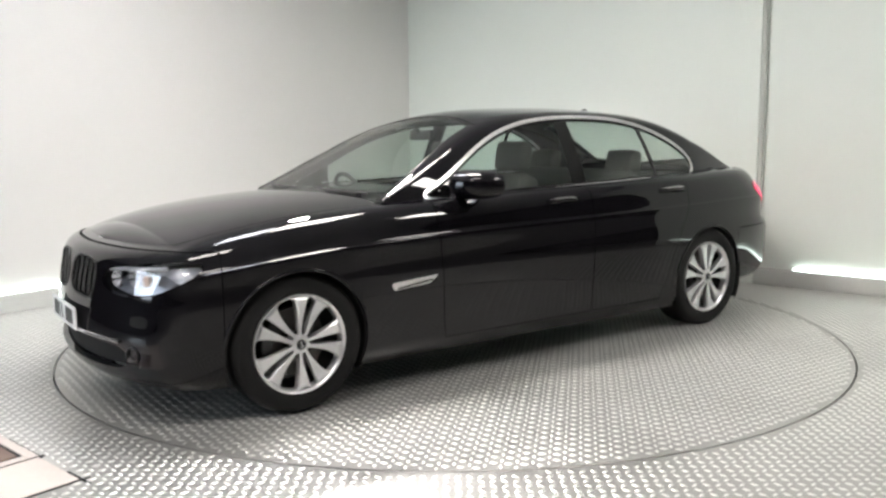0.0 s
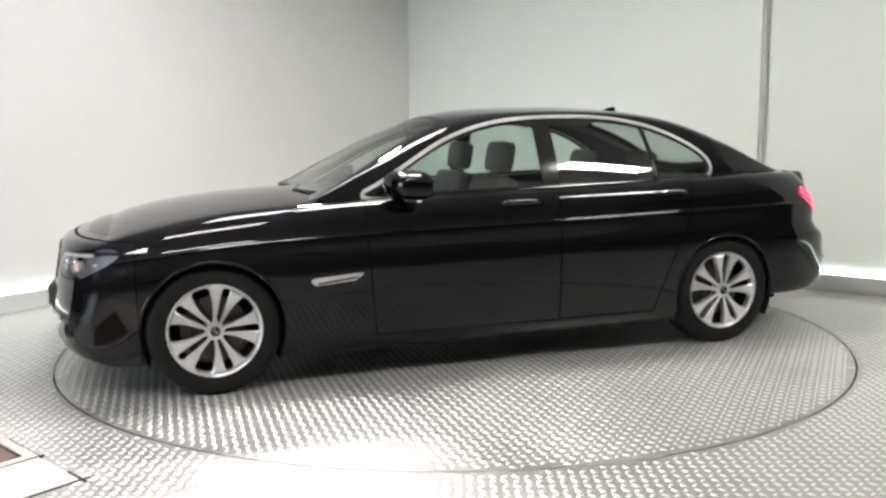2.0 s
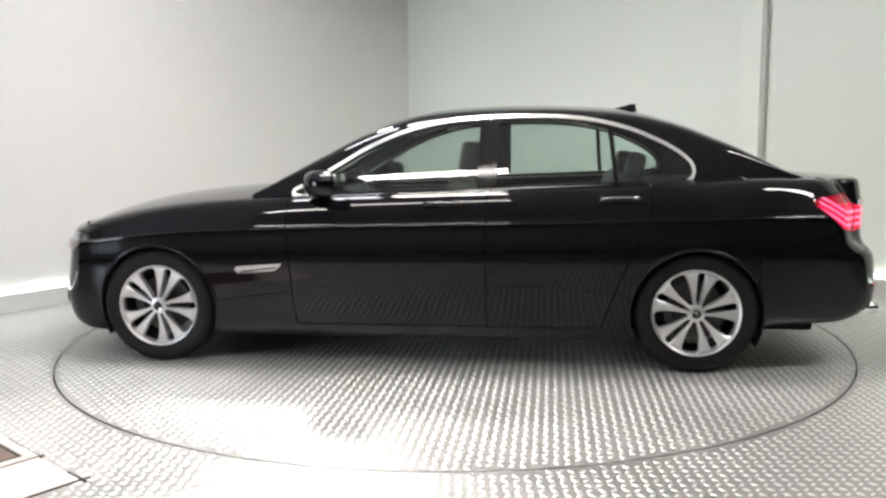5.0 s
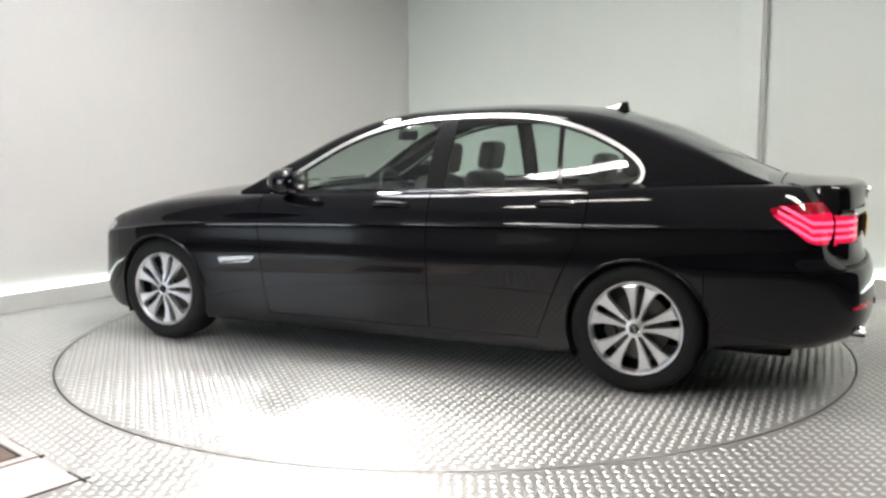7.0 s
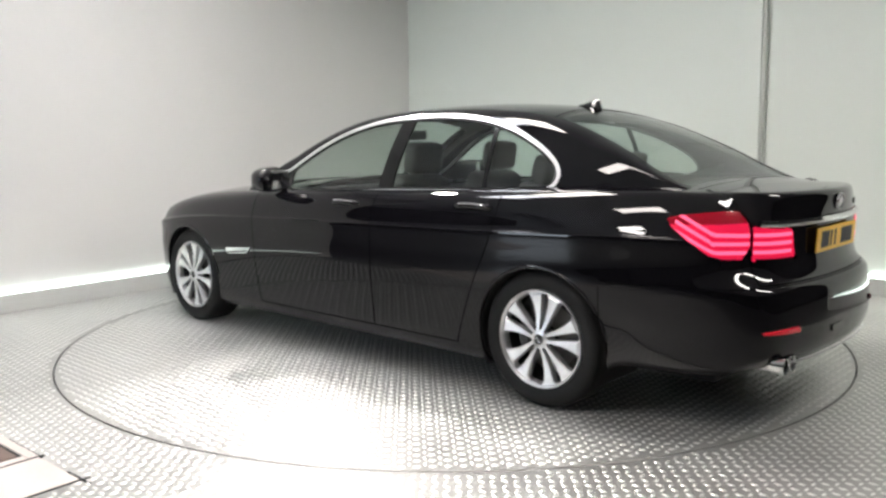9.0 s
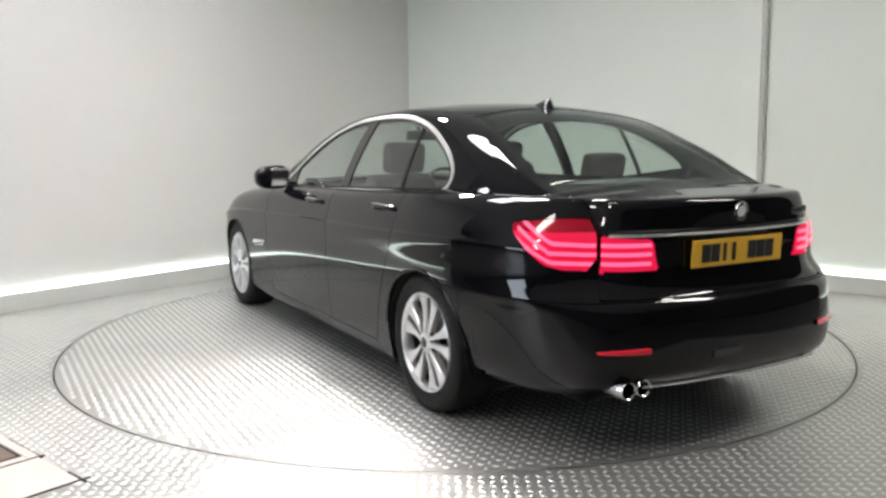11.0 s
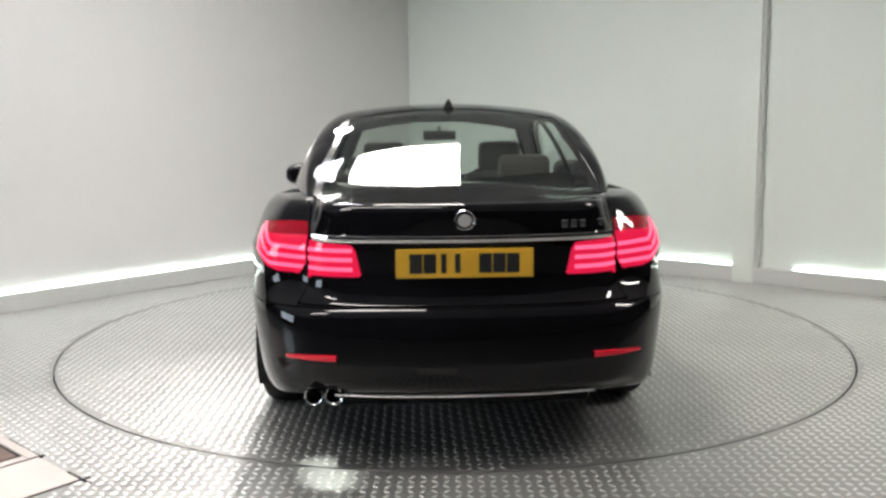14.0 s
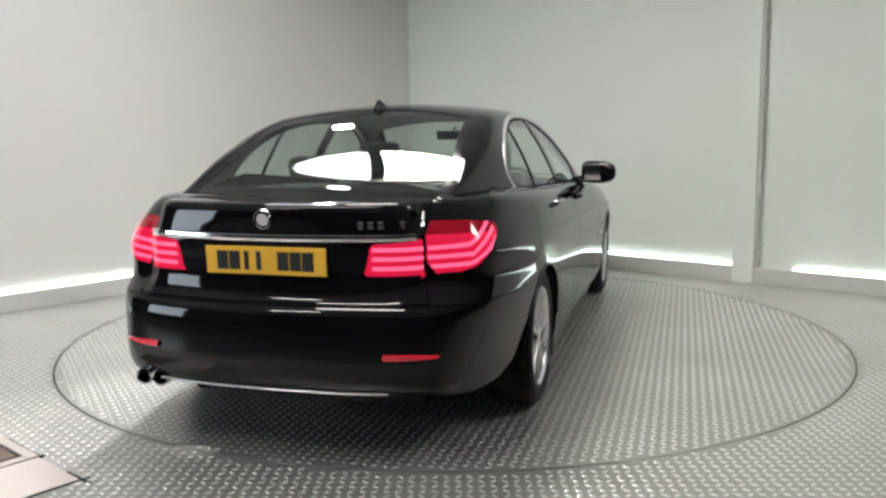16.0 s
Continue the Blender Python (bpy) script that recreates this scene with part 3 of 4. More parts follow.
# light bars inside the tail lamps, swept up towards the flank
sweep = lambda a: .05 * np.clip(a - .75, 0, 1) + .50 * np.clip(a - .90, 0, 1)
lamp_all = Shell(body.rows, [f for f, k in zip(body.faces, lens_o | lens_i) if k], body.names)
for zc in (.795, .832, .868):
    for dz in (-.0075, .0075):
        lamp_all.cut(lambda s, r, zz=zc + dz: s.col("z", r) - zz - sweep(s.col("ar", r)))
lm = lamp_all.middles()
lz, la = lm[:, 2] - sweep(lm[:, 4]), lm[:, 4]
for zc in (.795, .832, .868):
    for lo, hi, owner in ((.70, 1.06, tail_lamps), (.44, .665, boot_lamps)):
        mask = (np.abs(lz - zc) < .0076) & (la > lo) & (la < hi)
        if mask.any():
            for m, own in zip((False, True), owner):
                part("light_bar", lamp_all.piece(mask, .004, .003, mirror=m), M_LAMPBAR, own)

# dark inner skin behind the gaps, and the arches' liners
inner = body_shell()
inner.cut(arch_f), inner.cut(arch_r)
im = inner.middles()
imask = (arch_f(inner, im) > 0) & (arch_r(inner, im) > 0) & (im[:, 6] < .06)
imask &= ~((kidney(inner, im) < .01) | (headlamp(inner, im) < .01) | (intake(inner, im) < .01))
part("inner_shell", inner.piece(imask, -.022, 0, both=True), M_INNER, car)
part("engine_cover", inner.piece((im[:, 6] > .04) & (im[:, 0] > .75), -.03, 0, both=True), M_INNER, car)
part("boot_lining", inner.piece((im[:, 6] > .04) & (im[:, 0] < -2.12), -.03, 0, both=True), M_INNER, car)


def arch_liner(x, r, side):
    bm = bmesh.new()
    n = 40
    ring = []
    for k in range(n + 1):
        a = radians(-28) + radians(236) * k / n
        ring.append([bm.verts.new((x + r * math.cos(a), side * y, HUB_Z + r * math.sin(a))) for y in (.925, .55)])
    for p, q in zip(ring, ring[1:]):
        bm.faces.new((p[0], p[1], q[1], q[0]))
    c = bm.verts.new((x, side * .55, HUB_Z))
    for p, q in zip(ring, ring[1:]):
        bm.faces.new((p[1], c, q[1]))
    return bm


for side in (1, -1):
    part("arch_liner", arch_liner(AX_F, .361, side), M_INNER, car)
    part("arch_liner", arch_liner(AX_R, .356, side), M_INNER, car)
part("underbody", box((-.1, 0, .215), (4.3, 1.1, .09), bevel=.02), M_INNER, car)
part("underbody", box((0.0, 0, .205), (2.2, 1.74, .07), bevel=.02), M_INNER, car)

# ---------- car: cabin shell ----------
ROOF_X = [-2.3, -2.16, -2.0, -1.85, -1.602, -1.25, -1.03, -.655, -.283, .05, .27, .566, .788, 1.0, 1.08]
ROOF_Z = [1.005, 1.055, 1.130, 1.218, 1.342, 1.450, 1.478, 1.494, 1.487, 1.454, 1.388, 1.244, 1.108, .98, .935]
roof_z = spline(ROOF_X, ROOF_Z)
half_w = spline([-2.3, -1.9, -1.6, -1.2, -.6, 0, .6, .9, 1.1], [.60, .71, .775, .82, .84, .84, .83, .815, .80])


def cabin_shell():
    xs = np.linspace(1.08, -2.28, 170)
    rows = []
    n1, n2, n3 = 22, 9, 16
    for x in xs:
        zb, zc, yb = float(top_z(x)) - .012, float(roof_z(x)), float(half_w(x))
        h = max(zc - zb, .004)
        k = min(1, h / .30)
        cr = .052 * k
        ze = zc - cr
        side = lambda z: yb - .33 * (z - zb) - .46 * (z - zb) ** 2
        z1, y2 = ze - .045 * k, side(ze) - .075 * k
        pts = []
        for i in range(n1):
            z = zb + (z1 - zb) * i / (n1 - 1)
            pts.append((side(z), z, i / (n1 - 1)))
        p0, p1, p2 = np.array((side(z1), z1)), np.array((side(ze) + .002, ze - .002 * k)), np.array((y2, ze + cr * (1 - (y2 / side(ze)) ** 2)))
        for i in range(1, n2):
            t = i / n2
            p = (1 - t) ** 2 * p0 + 2 * t * (1 - t) * p1 + t * t * p2
            pts.append((p[0], p[1], 1 + t))
        for i in range(n3 + 1):
            y = y2 * (1 - i / n3)
            pts.append((y, ze + cr * (1 - (y / side(ze)) ** 2), 2 + i / n3))
        rows += [(x, p[0], p[1], p[2], y2) for p in pts]
    n = n1 + n2 - 1 + n3 + 1
    return Shell(np.array(rows), grid_faces(len(xs), n), ["x", "y", "z", "u", "ye"])


# side windows' outline, as seen from the side
DLO = [(.775, .972), (.62, 1.045), (.472, 1.134), (.279, 1.248), (.086, 1.329), (-.14, 1.382), (-.365, 1.402), (-.69, 1.408), (-.952, 1.387), (-1.184, 1.331), (-1.386, 1.238),
       (-1.489, 1.165), (-1.523, 1.11), (-1.505, 1.06), (-1.44, 1.040), (-1.0, 1.028), (-.36, 1.008), (.38, .980)]
dlo_poly = rounded(DLO, 2)
cabin = cabin_shell()
dlo = lambda s, r: polygon_distance(s.col("x", r), s.col("z", r), dlo_poly) + 9 * (s.col("u", r) > 2.0)
post_b = lambda s, r: np.abs(s.col("x", r) + .395 + .03 * (s.col("z", r) - 1.2)) - .055
post_q = lambda s, r: np.abs(s.col("x", r) + 1.09 - .10 * (s.col("z", r) - 1.2)) - .013
screen_f = lambda s, r: np.maximum(s.col("y", r) - (s.col("ye", r) - .012), .13 + .10 * (s.col("y", r) / .6) ** 2 - s.col("x", r))
screen_r = lambda s, r: np.maximum(s.col("y", r) - (s.col("ye", r) - .02), s.col("x", r) + 1.27 + .10 * (s.col("y", r) / .6) ** 2)
cabin.cut(lambda s, r: s.col("x", r) - .50)
for fn, lv in ((dlo, .019), (dlo, 0), (dlo, -.012), (post_b, 0), (post_q, 0), (screen_f, .003), (screen_f, -.025), (screen_r, .003), (screen_r, -.03)):
    cabin.cut(lambda s, r, fn=fn, lv=lv: fn(s, r) - lv)
cm = cabin.middles()
D, PB, PQ, SF, SR = (fn(cabin, cm) for fn in (dlo, post_b, post_q, screen_f, screen_r))


def pane(name, mask, mat, both=False, flange=0.0, offset=0.0, label="", parent=None):
    if both:
        return part(name, cabin.piece(mask, offset, flange, both=True), mat, parent or car, label, 32)
    return [part(name, cabin.piece(mask, offset, flange, mirror=m), mat, (parent or (car, car))[m], label, 32) for m in (False, True)]


outside = (D > .019) & (SF > .003) & (SR > .003) & (cm[:, 0] < .98)
pane("roof", outside, M_PAINT, both=True, flange=.012)
pane("window_trim", (D > 0) & (D <= .019), M_SATIN, offset=.004, flange=.01, label="chrome strip round the side windows")
pane("window_seal", (D <= 0) & (D > -.012), M_RUBBER, flange=.01)
clear = D <= -.012
pane("window_post", clear & (PB < 0), M_BLACKTRIM, flange=.01, offset=.001)
pane("window_post", clear & (PQ < 0) & (PB > 0), M_BLACKTRIM, flange=.01, offset=.001)
pw = clear & (PB > 0) & (PQ > 0)
pane("mirror_corner", pw & (cm[:, 0] > .50), M_BLACKTRIM, offset=.001, flange=.01)
pane("window_pane", pw & (cm[:, 0] > -.395) & (cm[:, 0] < .50), M_GLASS, offset=-.004, parent=front_doors)
pane("window_pane", pw & (cm[:, 0] < -.395) & (cm[:, 0] > -1.09), M_GLASS, offset=-.004, parent=rear_doors)
pane("quarter_pane", pw & (cm[:, 0] < -1.09), M_GLASS, offset=-.004)
pane("windscreen", SF <= -.025, M_SCREEN, both=True, offset=-.003)
pane("windscreen_border", (SF <= .003) & (SF > -.025) & (cm[:, 0] < 1.0), M_BLACKTRIM, both=True, offset=-.002)
pane("rear_screen", SR <= -.03, M_SCREEN, both=True, offset=-.003)
pane("rear_screen_border", (SR <= .003) & (SR > -.03), M_BLACKTRIM, both=True, offset=-.002)
lining = (cm[:, 3] > 1.3) & (SF > .01) & (SR > .01)
pane("headlining", lining, M_LINING, both=True, offset=-.03)
inner_posts = (cm[:, 3] <= 1.3) & (D > .02)
for lo, hi in ((.0, 1.2), (-2.3, -1.0)):
    pane("pillar_lining", inner_posts & (cm[:, 0] > lo) & (cm[:, 0] < hi), M_CABIN, offset=-.03)
# ---------- car: wheels ----------
def lathe(profile, n, axis_y=True):
    """Turn (radius, y) points round the y axis."""
    bm = bmesh.new()
    rings = []
    for k in range(n):
        a = 2 * math.pi * k / n
        rings.append([bm.verts.new((r * math.cos(a), y, r * math.sin(a))) for r, y in profile])
    for k in range(n):
        p, q = rings[k], rings[(k + 1) % n]
        for i in range(len(profile) - 1):
            bm.faces.new((p[i], q[i], q[i + 1], p[i + 1]))
    bmesh.ops.remove_doubles(bm, verts=bm.verts, dist=1e-5)
    bmesh.ops.recalc_face_normals(bm, faces=bm.faces)
    return bm


def wheel_spokes():
    """Five pairs of flat spokes that widen towards the rim, with a slit between the two of a pair."""
    bm = bmesh.new()
    stations = [(.034, .0), (.058, -.003), (.11, -.009), (.165, -.009), (.212, -.005), (.228, -.012)]
    for p in range(5):
        for sgn in (1, -1):
            rows = []
            for i, (r, y) in enumerate(stations):
                f = i / (len(stations) - 1)
                a_in = radians((0.5, 8.8, 7.0, 6.2, 5.6, 0.3)[i]) * sgn     # the edge on the slit
                a_out = radians((35.5, 25.5, 21.5, 21.8, 23.6, 30)[i]) * sgn
                base = radians(90 + 72 * p)
                pts = []
                for a, dy in ((a_in, -.034), (a_in, -.005), (a_in + .1 * (a_out - a_in), 0), (a_out - .12 * (a_out - a_in), .001), (a_out, -.007), (a_out, -.036)):
                    pts.append(bm.verts.new((r * math.cos(base + a), y + dy, r * math.sin(base + a))))
                rows.append(pts)
            for u, v in zip(rows, rows[1:]):
                for i in range(6):
                    bm.faces.new((u[i], u[(i + 1) % 6], v[(i + 1) % 6], v[i]))
    bmesh.ops.recalc_face_normals(bm, faces=bm.faces)
    return bm


def disc_bm(r, y0, y1, n=32, bev=0.0):
    prof = [(0, y1), (r - bev, y1), (r, y1 - bev), (r, y0), (0, y0)] if bev else [(0, y1), (r, y1), (r, y0), (0, y0)]
    return lathe(prof, n)


def build_wheel():
    """A wheel whose outer face looks towards +y, its hub's face in the origin."""
    w = empty("wheel")
    R = TYRE_R
    tyre = part("tyre", lathe([(.237, -.205), (.258, -.222), (.295, -.232), (.318, -.222), (R - .003, -.198), (R, -.16), (R, -.10), (R, -.05), (R - .003, -.022), (.318, .0), (.295, .012), (.262, .006), (.244, .000), (.237, -.014)], 72), M_RUBBER, w, "black rubber tyre", 40)
    for gy in (-.07, -.108, -.146):
        part("tread_groove", lathe([(R + .0008, gy - .004), (R + .0008, gy + .004)], 72), M_INNER, w)
    rim = part("rim", lathe([(.221, -.05), (.222, -.020), (.225, -.008), (.230, -.002), (.2345, .003), (.2375, .004), (.239, -.001), (.239, -.018), (.232, -.03), (.226, -.19), (.240, -.21)], 72), M_ALLOY, w, "silver alloy rim", 40)
    part("barrel", lathe([(.228, -.035), (.215, -.08), (.210, -.19)], 60), M_ALLOYDARK, w, smooth=40)
    part("spokes", wheel_spokes(), M_ALLOY, w, "silver twin spokes", 25)
    hub = part("hub", lathe([(0, .004), (.036, .003), (.046, -.003), (.052, -.02), (.056, -.05)], 40), M_ALLOY, w, smooth=30)
    part("hub_cap", lathe([(0, .009), (.020, .0085), (.024, .005), (.025, .0)], 32), M_BLACKTRIM, w, "dark hub cap with a pale ring", 30)
    part("cap_ring", lathe([(.0245, .006), (.0275, .007), (.029, .0)], 32), M_CHROME, w, smooth=30)
    bm = bmesh.new()
    for a0 in (0, 180):
        ring = [bm.verts.new((0, .0095, 0))] + [bm.verts.new((.015 * math.cos(radians(a0 + 15 * k)), .0095, .015 * math.sin(radians(a0 + 15 * k)))) for k in range(7)]
        for i in range(1, 7):
            bm.faces.new((ring[0], ring[i + 1], ring[i]))
    bmesh.ops.solidify(bm, geom=bm.faces[:], thickness=.001)
    part("cap_mark", bm, M_BULB, w)
    for k in range(5):
        a = radians(54 + 72 * k)
        bm = lathe([(0, .0), (.008, -.001), (.0095, -.012)], 10)
        bmesh.ops.translate(bm, verts=bm.verts, vec=(.060 * math.cos(a), -.010, .060 * math.sin(a)))
        part("wheel_bolt", bm, M_ALLOYDARK, w)
    part("brake_disc", lathe([(.05, -.085), (.165, -.085), (.165, -.11), (.05, -.11)], 48), M_BRAKE, w, smooth=30)
    # the caliper is one block bent round the disc's edge
    bm = bmesh.new()
    rows = []
    for k in range(9):
        a = radians(-32 + 64 * k / 8)
        sec = [(.112, -.066), (.118, -.060), (.164, -.060), (.17, -.066), (.17, -.105), (.112, -.105)]
        rows.append([bm.verts.new((r * math.cos(a), y, r * math.sin(a))) for r, y in sec])
    for u, v in zip(rows, rows[1:]):
        for i in range(6):
            bm.faces.new((u[i], u[(i + 1) % 6], v[(i + 1) % 6], v[i]))
    bm.faces.new(rows[0])
    bm.faces.new(rows[-1][::-1])
    bmesh.ops.recalc_face_normals(bm, faces=bm.faces)
    part("brake_caliper", bm, M_ALLOYDARK, w)
    return w


wheel = build_wheel()
wheel.parent = car
wheel.matrix_basis = pose(AX_F, .938, HUB_Z + .009, 0, -18, 0)
for x, y, turn, spin in ((AX_R, .916, 0, -7), (AX_F, -.938, 180, 14), (AX_R, -.916, 180, 50)):
    w2 = copy_thing(wheel, pose(x, y, HUB_Z + .009, 0, 0, turn) @ pose(0, 0, 0, 0, spin, 0))


# ---------- car: outside details ----------
def side_point(x, z):
    """Nearest place on the left flank."""
    i = np.argmin((body.rows[:, 0] - x) ** 2 + (body.rows[:, 2] - z) ** 2 + 4 * (body.rows[:, 1] < .4))
    return Vector(body.rows[i][:3])


def tube(points, radius, seg=8, closed=False):
    """A round bar along points."""
    bm = bmesh.new()
    pts = [Vector(p) for p in points]
    rings = []
    for i, p in enumerate(pts):
        a, b = pts[max(i - 1, 0)], pts[min(i + 1, len(pts) - 1)]
        d = (b - a).normalized()
        u = d.cross(Vector((0, 0, 1)) if abs(d.z) < .9 else Vector((1, 0, 0))).normalized()
        v = d.cross(u)
        rings.append([bm.verts.new(p + radius * (math.cos(k * 2 * math.pi / seg) * u + math.sin(k * 2 * math.pi / seg) * v)) for k in range(seg)])
    for p, q in zip(rings, rings[1:]):
        for k in range(seg):
            bm.faces.new((p[k], p[(k + 1) % seg], q[(k + 1) % seg], q[k]))
    bm.faces.new(rings[0])
    bm.faces.new(rings[-1])
    bmesh.ops.recalc_face_normals(bm, faces=bm.faces)
    return bm


def flip(bm):
    for v in bm.verts:
        v.co.y = -v.co.y
    bmesh.ops.reverse_faces(bm, faces=bm.faces)
    return bm


def both_sides(name, make, mat, owners=(None, None), label="", smooth=35):
    return [part(name, make() if k == 0 else flip(make()), mat, owners[k] or car, label, smooth) for k in (0, 1)]


def handle_at(x, z):
    def make():
        pts = []
        for k in range(13):
            f = k / 12 * 2 - 1
            pts.append((x + .115 * f, side_point(x + .115 * f, z).y + .026 * (1 - f ** 6) - .004, z + .008 * (1 - f * f)))
        bm = tube(pts, .0115, 10)
        for v in bm.verts:
            v.co.z = z + (v.co.z - z) * 1.25
        return bm
    return make


def handle_strip(x, z):
    def make():
        pts = [(x + .10 * f, side_point(x + .10 * f, z).y + .036 * (1 - f ** 6), z + .014 + .008 * (1 - f * f)) for f in [k / 6 - 1 for k in range(13)]]
        return tube(pts, .0035, 6)
    return make


for owner, hx, hz in ((front_doors, -.16, .925), (rear_doors, -1.13, .948)):
    hs = both_sides("door_handle", handle_at(hx, hz), M_PAINT, owner)
    both_sides("handle_strip", handle_strip(hx, hz), M_CHROME, hs, "thin chrome strip")


def gill():
    """Side vent trim: a long frame with a darker middle, pointed forward."""
    out = [(1.058, .562), (1.035, .530), (1.02, .526), (.80, .546), (.765, .575), (.742, .602), (.755, .605), (1.03, .586), (1.05, .580)]
    bm = bmesh.new()
    vs = [bm.verts.new((x, side_point(x, z).y + .008, z)) for x, z in out]
    f = bm.faces.new(vs)
    r = bmesh.ops.inset_individual(bm, faces=[f], thickness=.010, depth=0)
    bmesh.ops.delete(bm, geom=[f], context="FACES")
    r = bmesh.ops.solidify(bm, geom=bm.faces[:], thickness=.007)
    bmesh.ops.recalc_face_normals(bm, faces=bm.faces)
    return bm


def gill_core():
    out = [(1.045, .560), (1.025, .537), (.81, .555), (.78, .577), (.765, .595), (1.03, .577), (1.042, .57)]
    bm = bmesh.new()
    bm.faces.new([bm.verts.new((x, side_point(x, z).y + .004, z)) for x, z in out])
    bmesh.ops.solidify(bm, geom=bm.faces[:], thickness=.006)
    return bm


gs = both_sides("side_vent", gill, M_CHROME, label="chrome side vent frame")
both_sides("vent_core", gill_core, M_ALLOY, gs)
both_sides("vent_bar", lambda: tube([(x, side_point(x, .562).y + .008, .548 + (1.0 - x) * .12) for x in (1.01, .93, .85, .80)], .0045, 6), M_INNER, gs)


def mirror_shell():
    bm = bmesh.new()
    bmesh.ops.create_uvsphere(bm, u_segments=28, v_segments=16, radius=1)
    for v in bm.verts:
        x, y, z = v.co
        sx = .13 if x > 0 else .045
        e = lambda a, p: math.copysign(abs(a) ** p, a)
        v.co = (e(x, .8) * sx, e(y, .62) * .125 * (1 if y < 0 else 1.0), e(z, .65) * (.078 - .012 * y))
        v.co.x -= .05 * v.co.y / .125
    bmesh.ops.translate(bm, verts=bm.verts, vec=(.49, .985, 1.047))
    return bm


mirrors = both_sides("door_mirror", mirror_shell, M_PAINT, front_doors, "black door mirror")
both_sides("mirror_foot", lambda: tube([(.56, .80, .985), (.545, .85, .995), (.52, .91, 1.005)], .026, 10), M_BLACKTRIM, mirrors)
both_sides("mirror_glass", lambda: box((.438, .985, 1.049), (.006, .19, .115), Euler((0, 0, radians(-20))).to_matrix(), .004), M_CHROME, mirrors)
both_sides("mirror_lamp", lambda: tube([(.612, .90, 1.04), (.60, .985, 1.04), (.555, 1.062, 1.04)], .006, 6), M_AMBER, mirrors)


def fin():
    bm = bmesh.new()
    st = [(-1.13, .0, .004), (-1.17, .014, .016), (-1.21, .030, .022), (-1.245, .046, .024), (-1.275, .052, .022), (-1.285, .02, .02), (-1.287, .0, .018)]
    rows = []
    for x, h, w in st:
        zb = float(roof_z(x)) - .012
        rows.append([bm.verts.new((x, -w * 1.5, zb)), bm.verts.new((x, -w * .5, zb + h * .75 + .008)), bm.verts.new((x, 0, zb + h + .012)), bm.verts.new((x, w * .5, zb + h * .75 + .008)), bm.verts.new((x, w * 1.5, zb))])
    for a, b in zip(rows, rows[1:]):
        for i in range(4):
            bm.faces.new((a[i], b[i], b[i + 1], a[i + 1]))
    bmesh.ops.recalc_face_normals(bm, faces=bm.faces)
    return bm


part("roof_fin", fin(), M_PAINT, car, "black fin aerial", 40)


# tail: plate, chrome strip, badge, lettering bars, reflectors, exhausts
def tail_x(y, z):
    """Depth of the tail's face at a height and width."""
    k = (np.abs(body.rows[:, 1] - abs(y)) * 1.0) ** 2 + (body.rows[:, 2] - z) ** 2 + 9 * (body.rows[:, 0] > -2.0) + 9 * (body.rows[:, 6] > .01)
    return float(body.rows[np.argmin(k), 0])


def number_plate(mat, x, z, facing, lean, label, parent):
    m = Matrix.Translation((x, 0, z)) @ Euler((0, radians(lean), 0)).to_matrix().to_4x4()
    bm = box((0, 0, 0), (.008, .52, .112), bevel=.003)
    bm.transform(m)
    p = part("number_plate", bm, mat, parent, label)
    for k, w in enumerate((.048, .048, .02, .02, 0, .048, .048, .048)):
        if w:
            yy = (.185 - k * .0525) * (1 if facing < 0 else -1)
            bb = box((.0046 * facing, yy, 0), (.002, w, .074))
            bb.transform(m)
            part("character_bar", bb, M_INK, p)
    return p


number_plate(M_PLATE_Y, tail_x(0, .82) - .012, .822, -1, -3, "yellow number plate with dark bars", boot_lid)
ys = np.linspace(-.585, .585, 41)
strip = bmesh.new()
rows = []
for y in ys:
    x = tail_x(y, .915)
    rows.append([strip.verts.new((x + a - .004, y, z)) for a, z in ((.008, .899), (-.012, .900), (-.018, .912), (-.012, .926), (.004, .928))])
for a, b in zip(rows, rows[1:]):
    for i in range(4):
        strip.faces.new((a[i], a[i + 1], b[i + 1], b[i]))
bmesh.ops.smooth_vert(strip, verts=strip.verts, factor=.5, use_axis_x=True)
bmesh.ops.smooth_vert(strip, verts=strip.verts, factor=.5, use_axis_x=True)
bmesh.ops.recalc_face_normals(strip, faces=strip.faces)
part("chrome_strip", strip, M_CHROME, boot_lid, "chrome strip above the number plate", 50)


def badge_at(x, z, tilt, parent, r=.039):
    m = Matrix.Translation((x, 0, z)) @ Euler((0, radians(tilt), 0)).to_matrix().to_4x4() @ Euler((0, 0, radians(90))).to_matrix().to_4x4()
    for name, prof, mat in (("badge", [(0, .006), (r * .92, .004), (r * .92, 0)], M_BLACKTRIM), ("badge_ring", [(r * .9, .005), (r * .96, .007), (r, .003), (r, -.003)], M_CHROME)):
        bm = lathe(prof, 36)
        bm.transform(m)
        part(name, bm, mat, parent, smooth=40)
    bm = lathe([(0, .0072), (r * .62, .0066), (r * .64, .005)], 28)
    bm.transform(m)
    part("badge_field", bm, M_STONE, parent, smooth=40)


badge_at(tail_x(0, .985) - .006, .985, -10, boot_lid)
for k, (w, h) in enumerate(((.030, .028), (.030, .028), (.030, .028), (.014, .0), (.028, .028))):
    if h:
        yy = -.385 - k * .037
        part("model_bar", box((tail_x(yy, .965) - .004, yy, .962), (.005, w * .8, h), bevel=.002), M_CHROME, boot_lid)

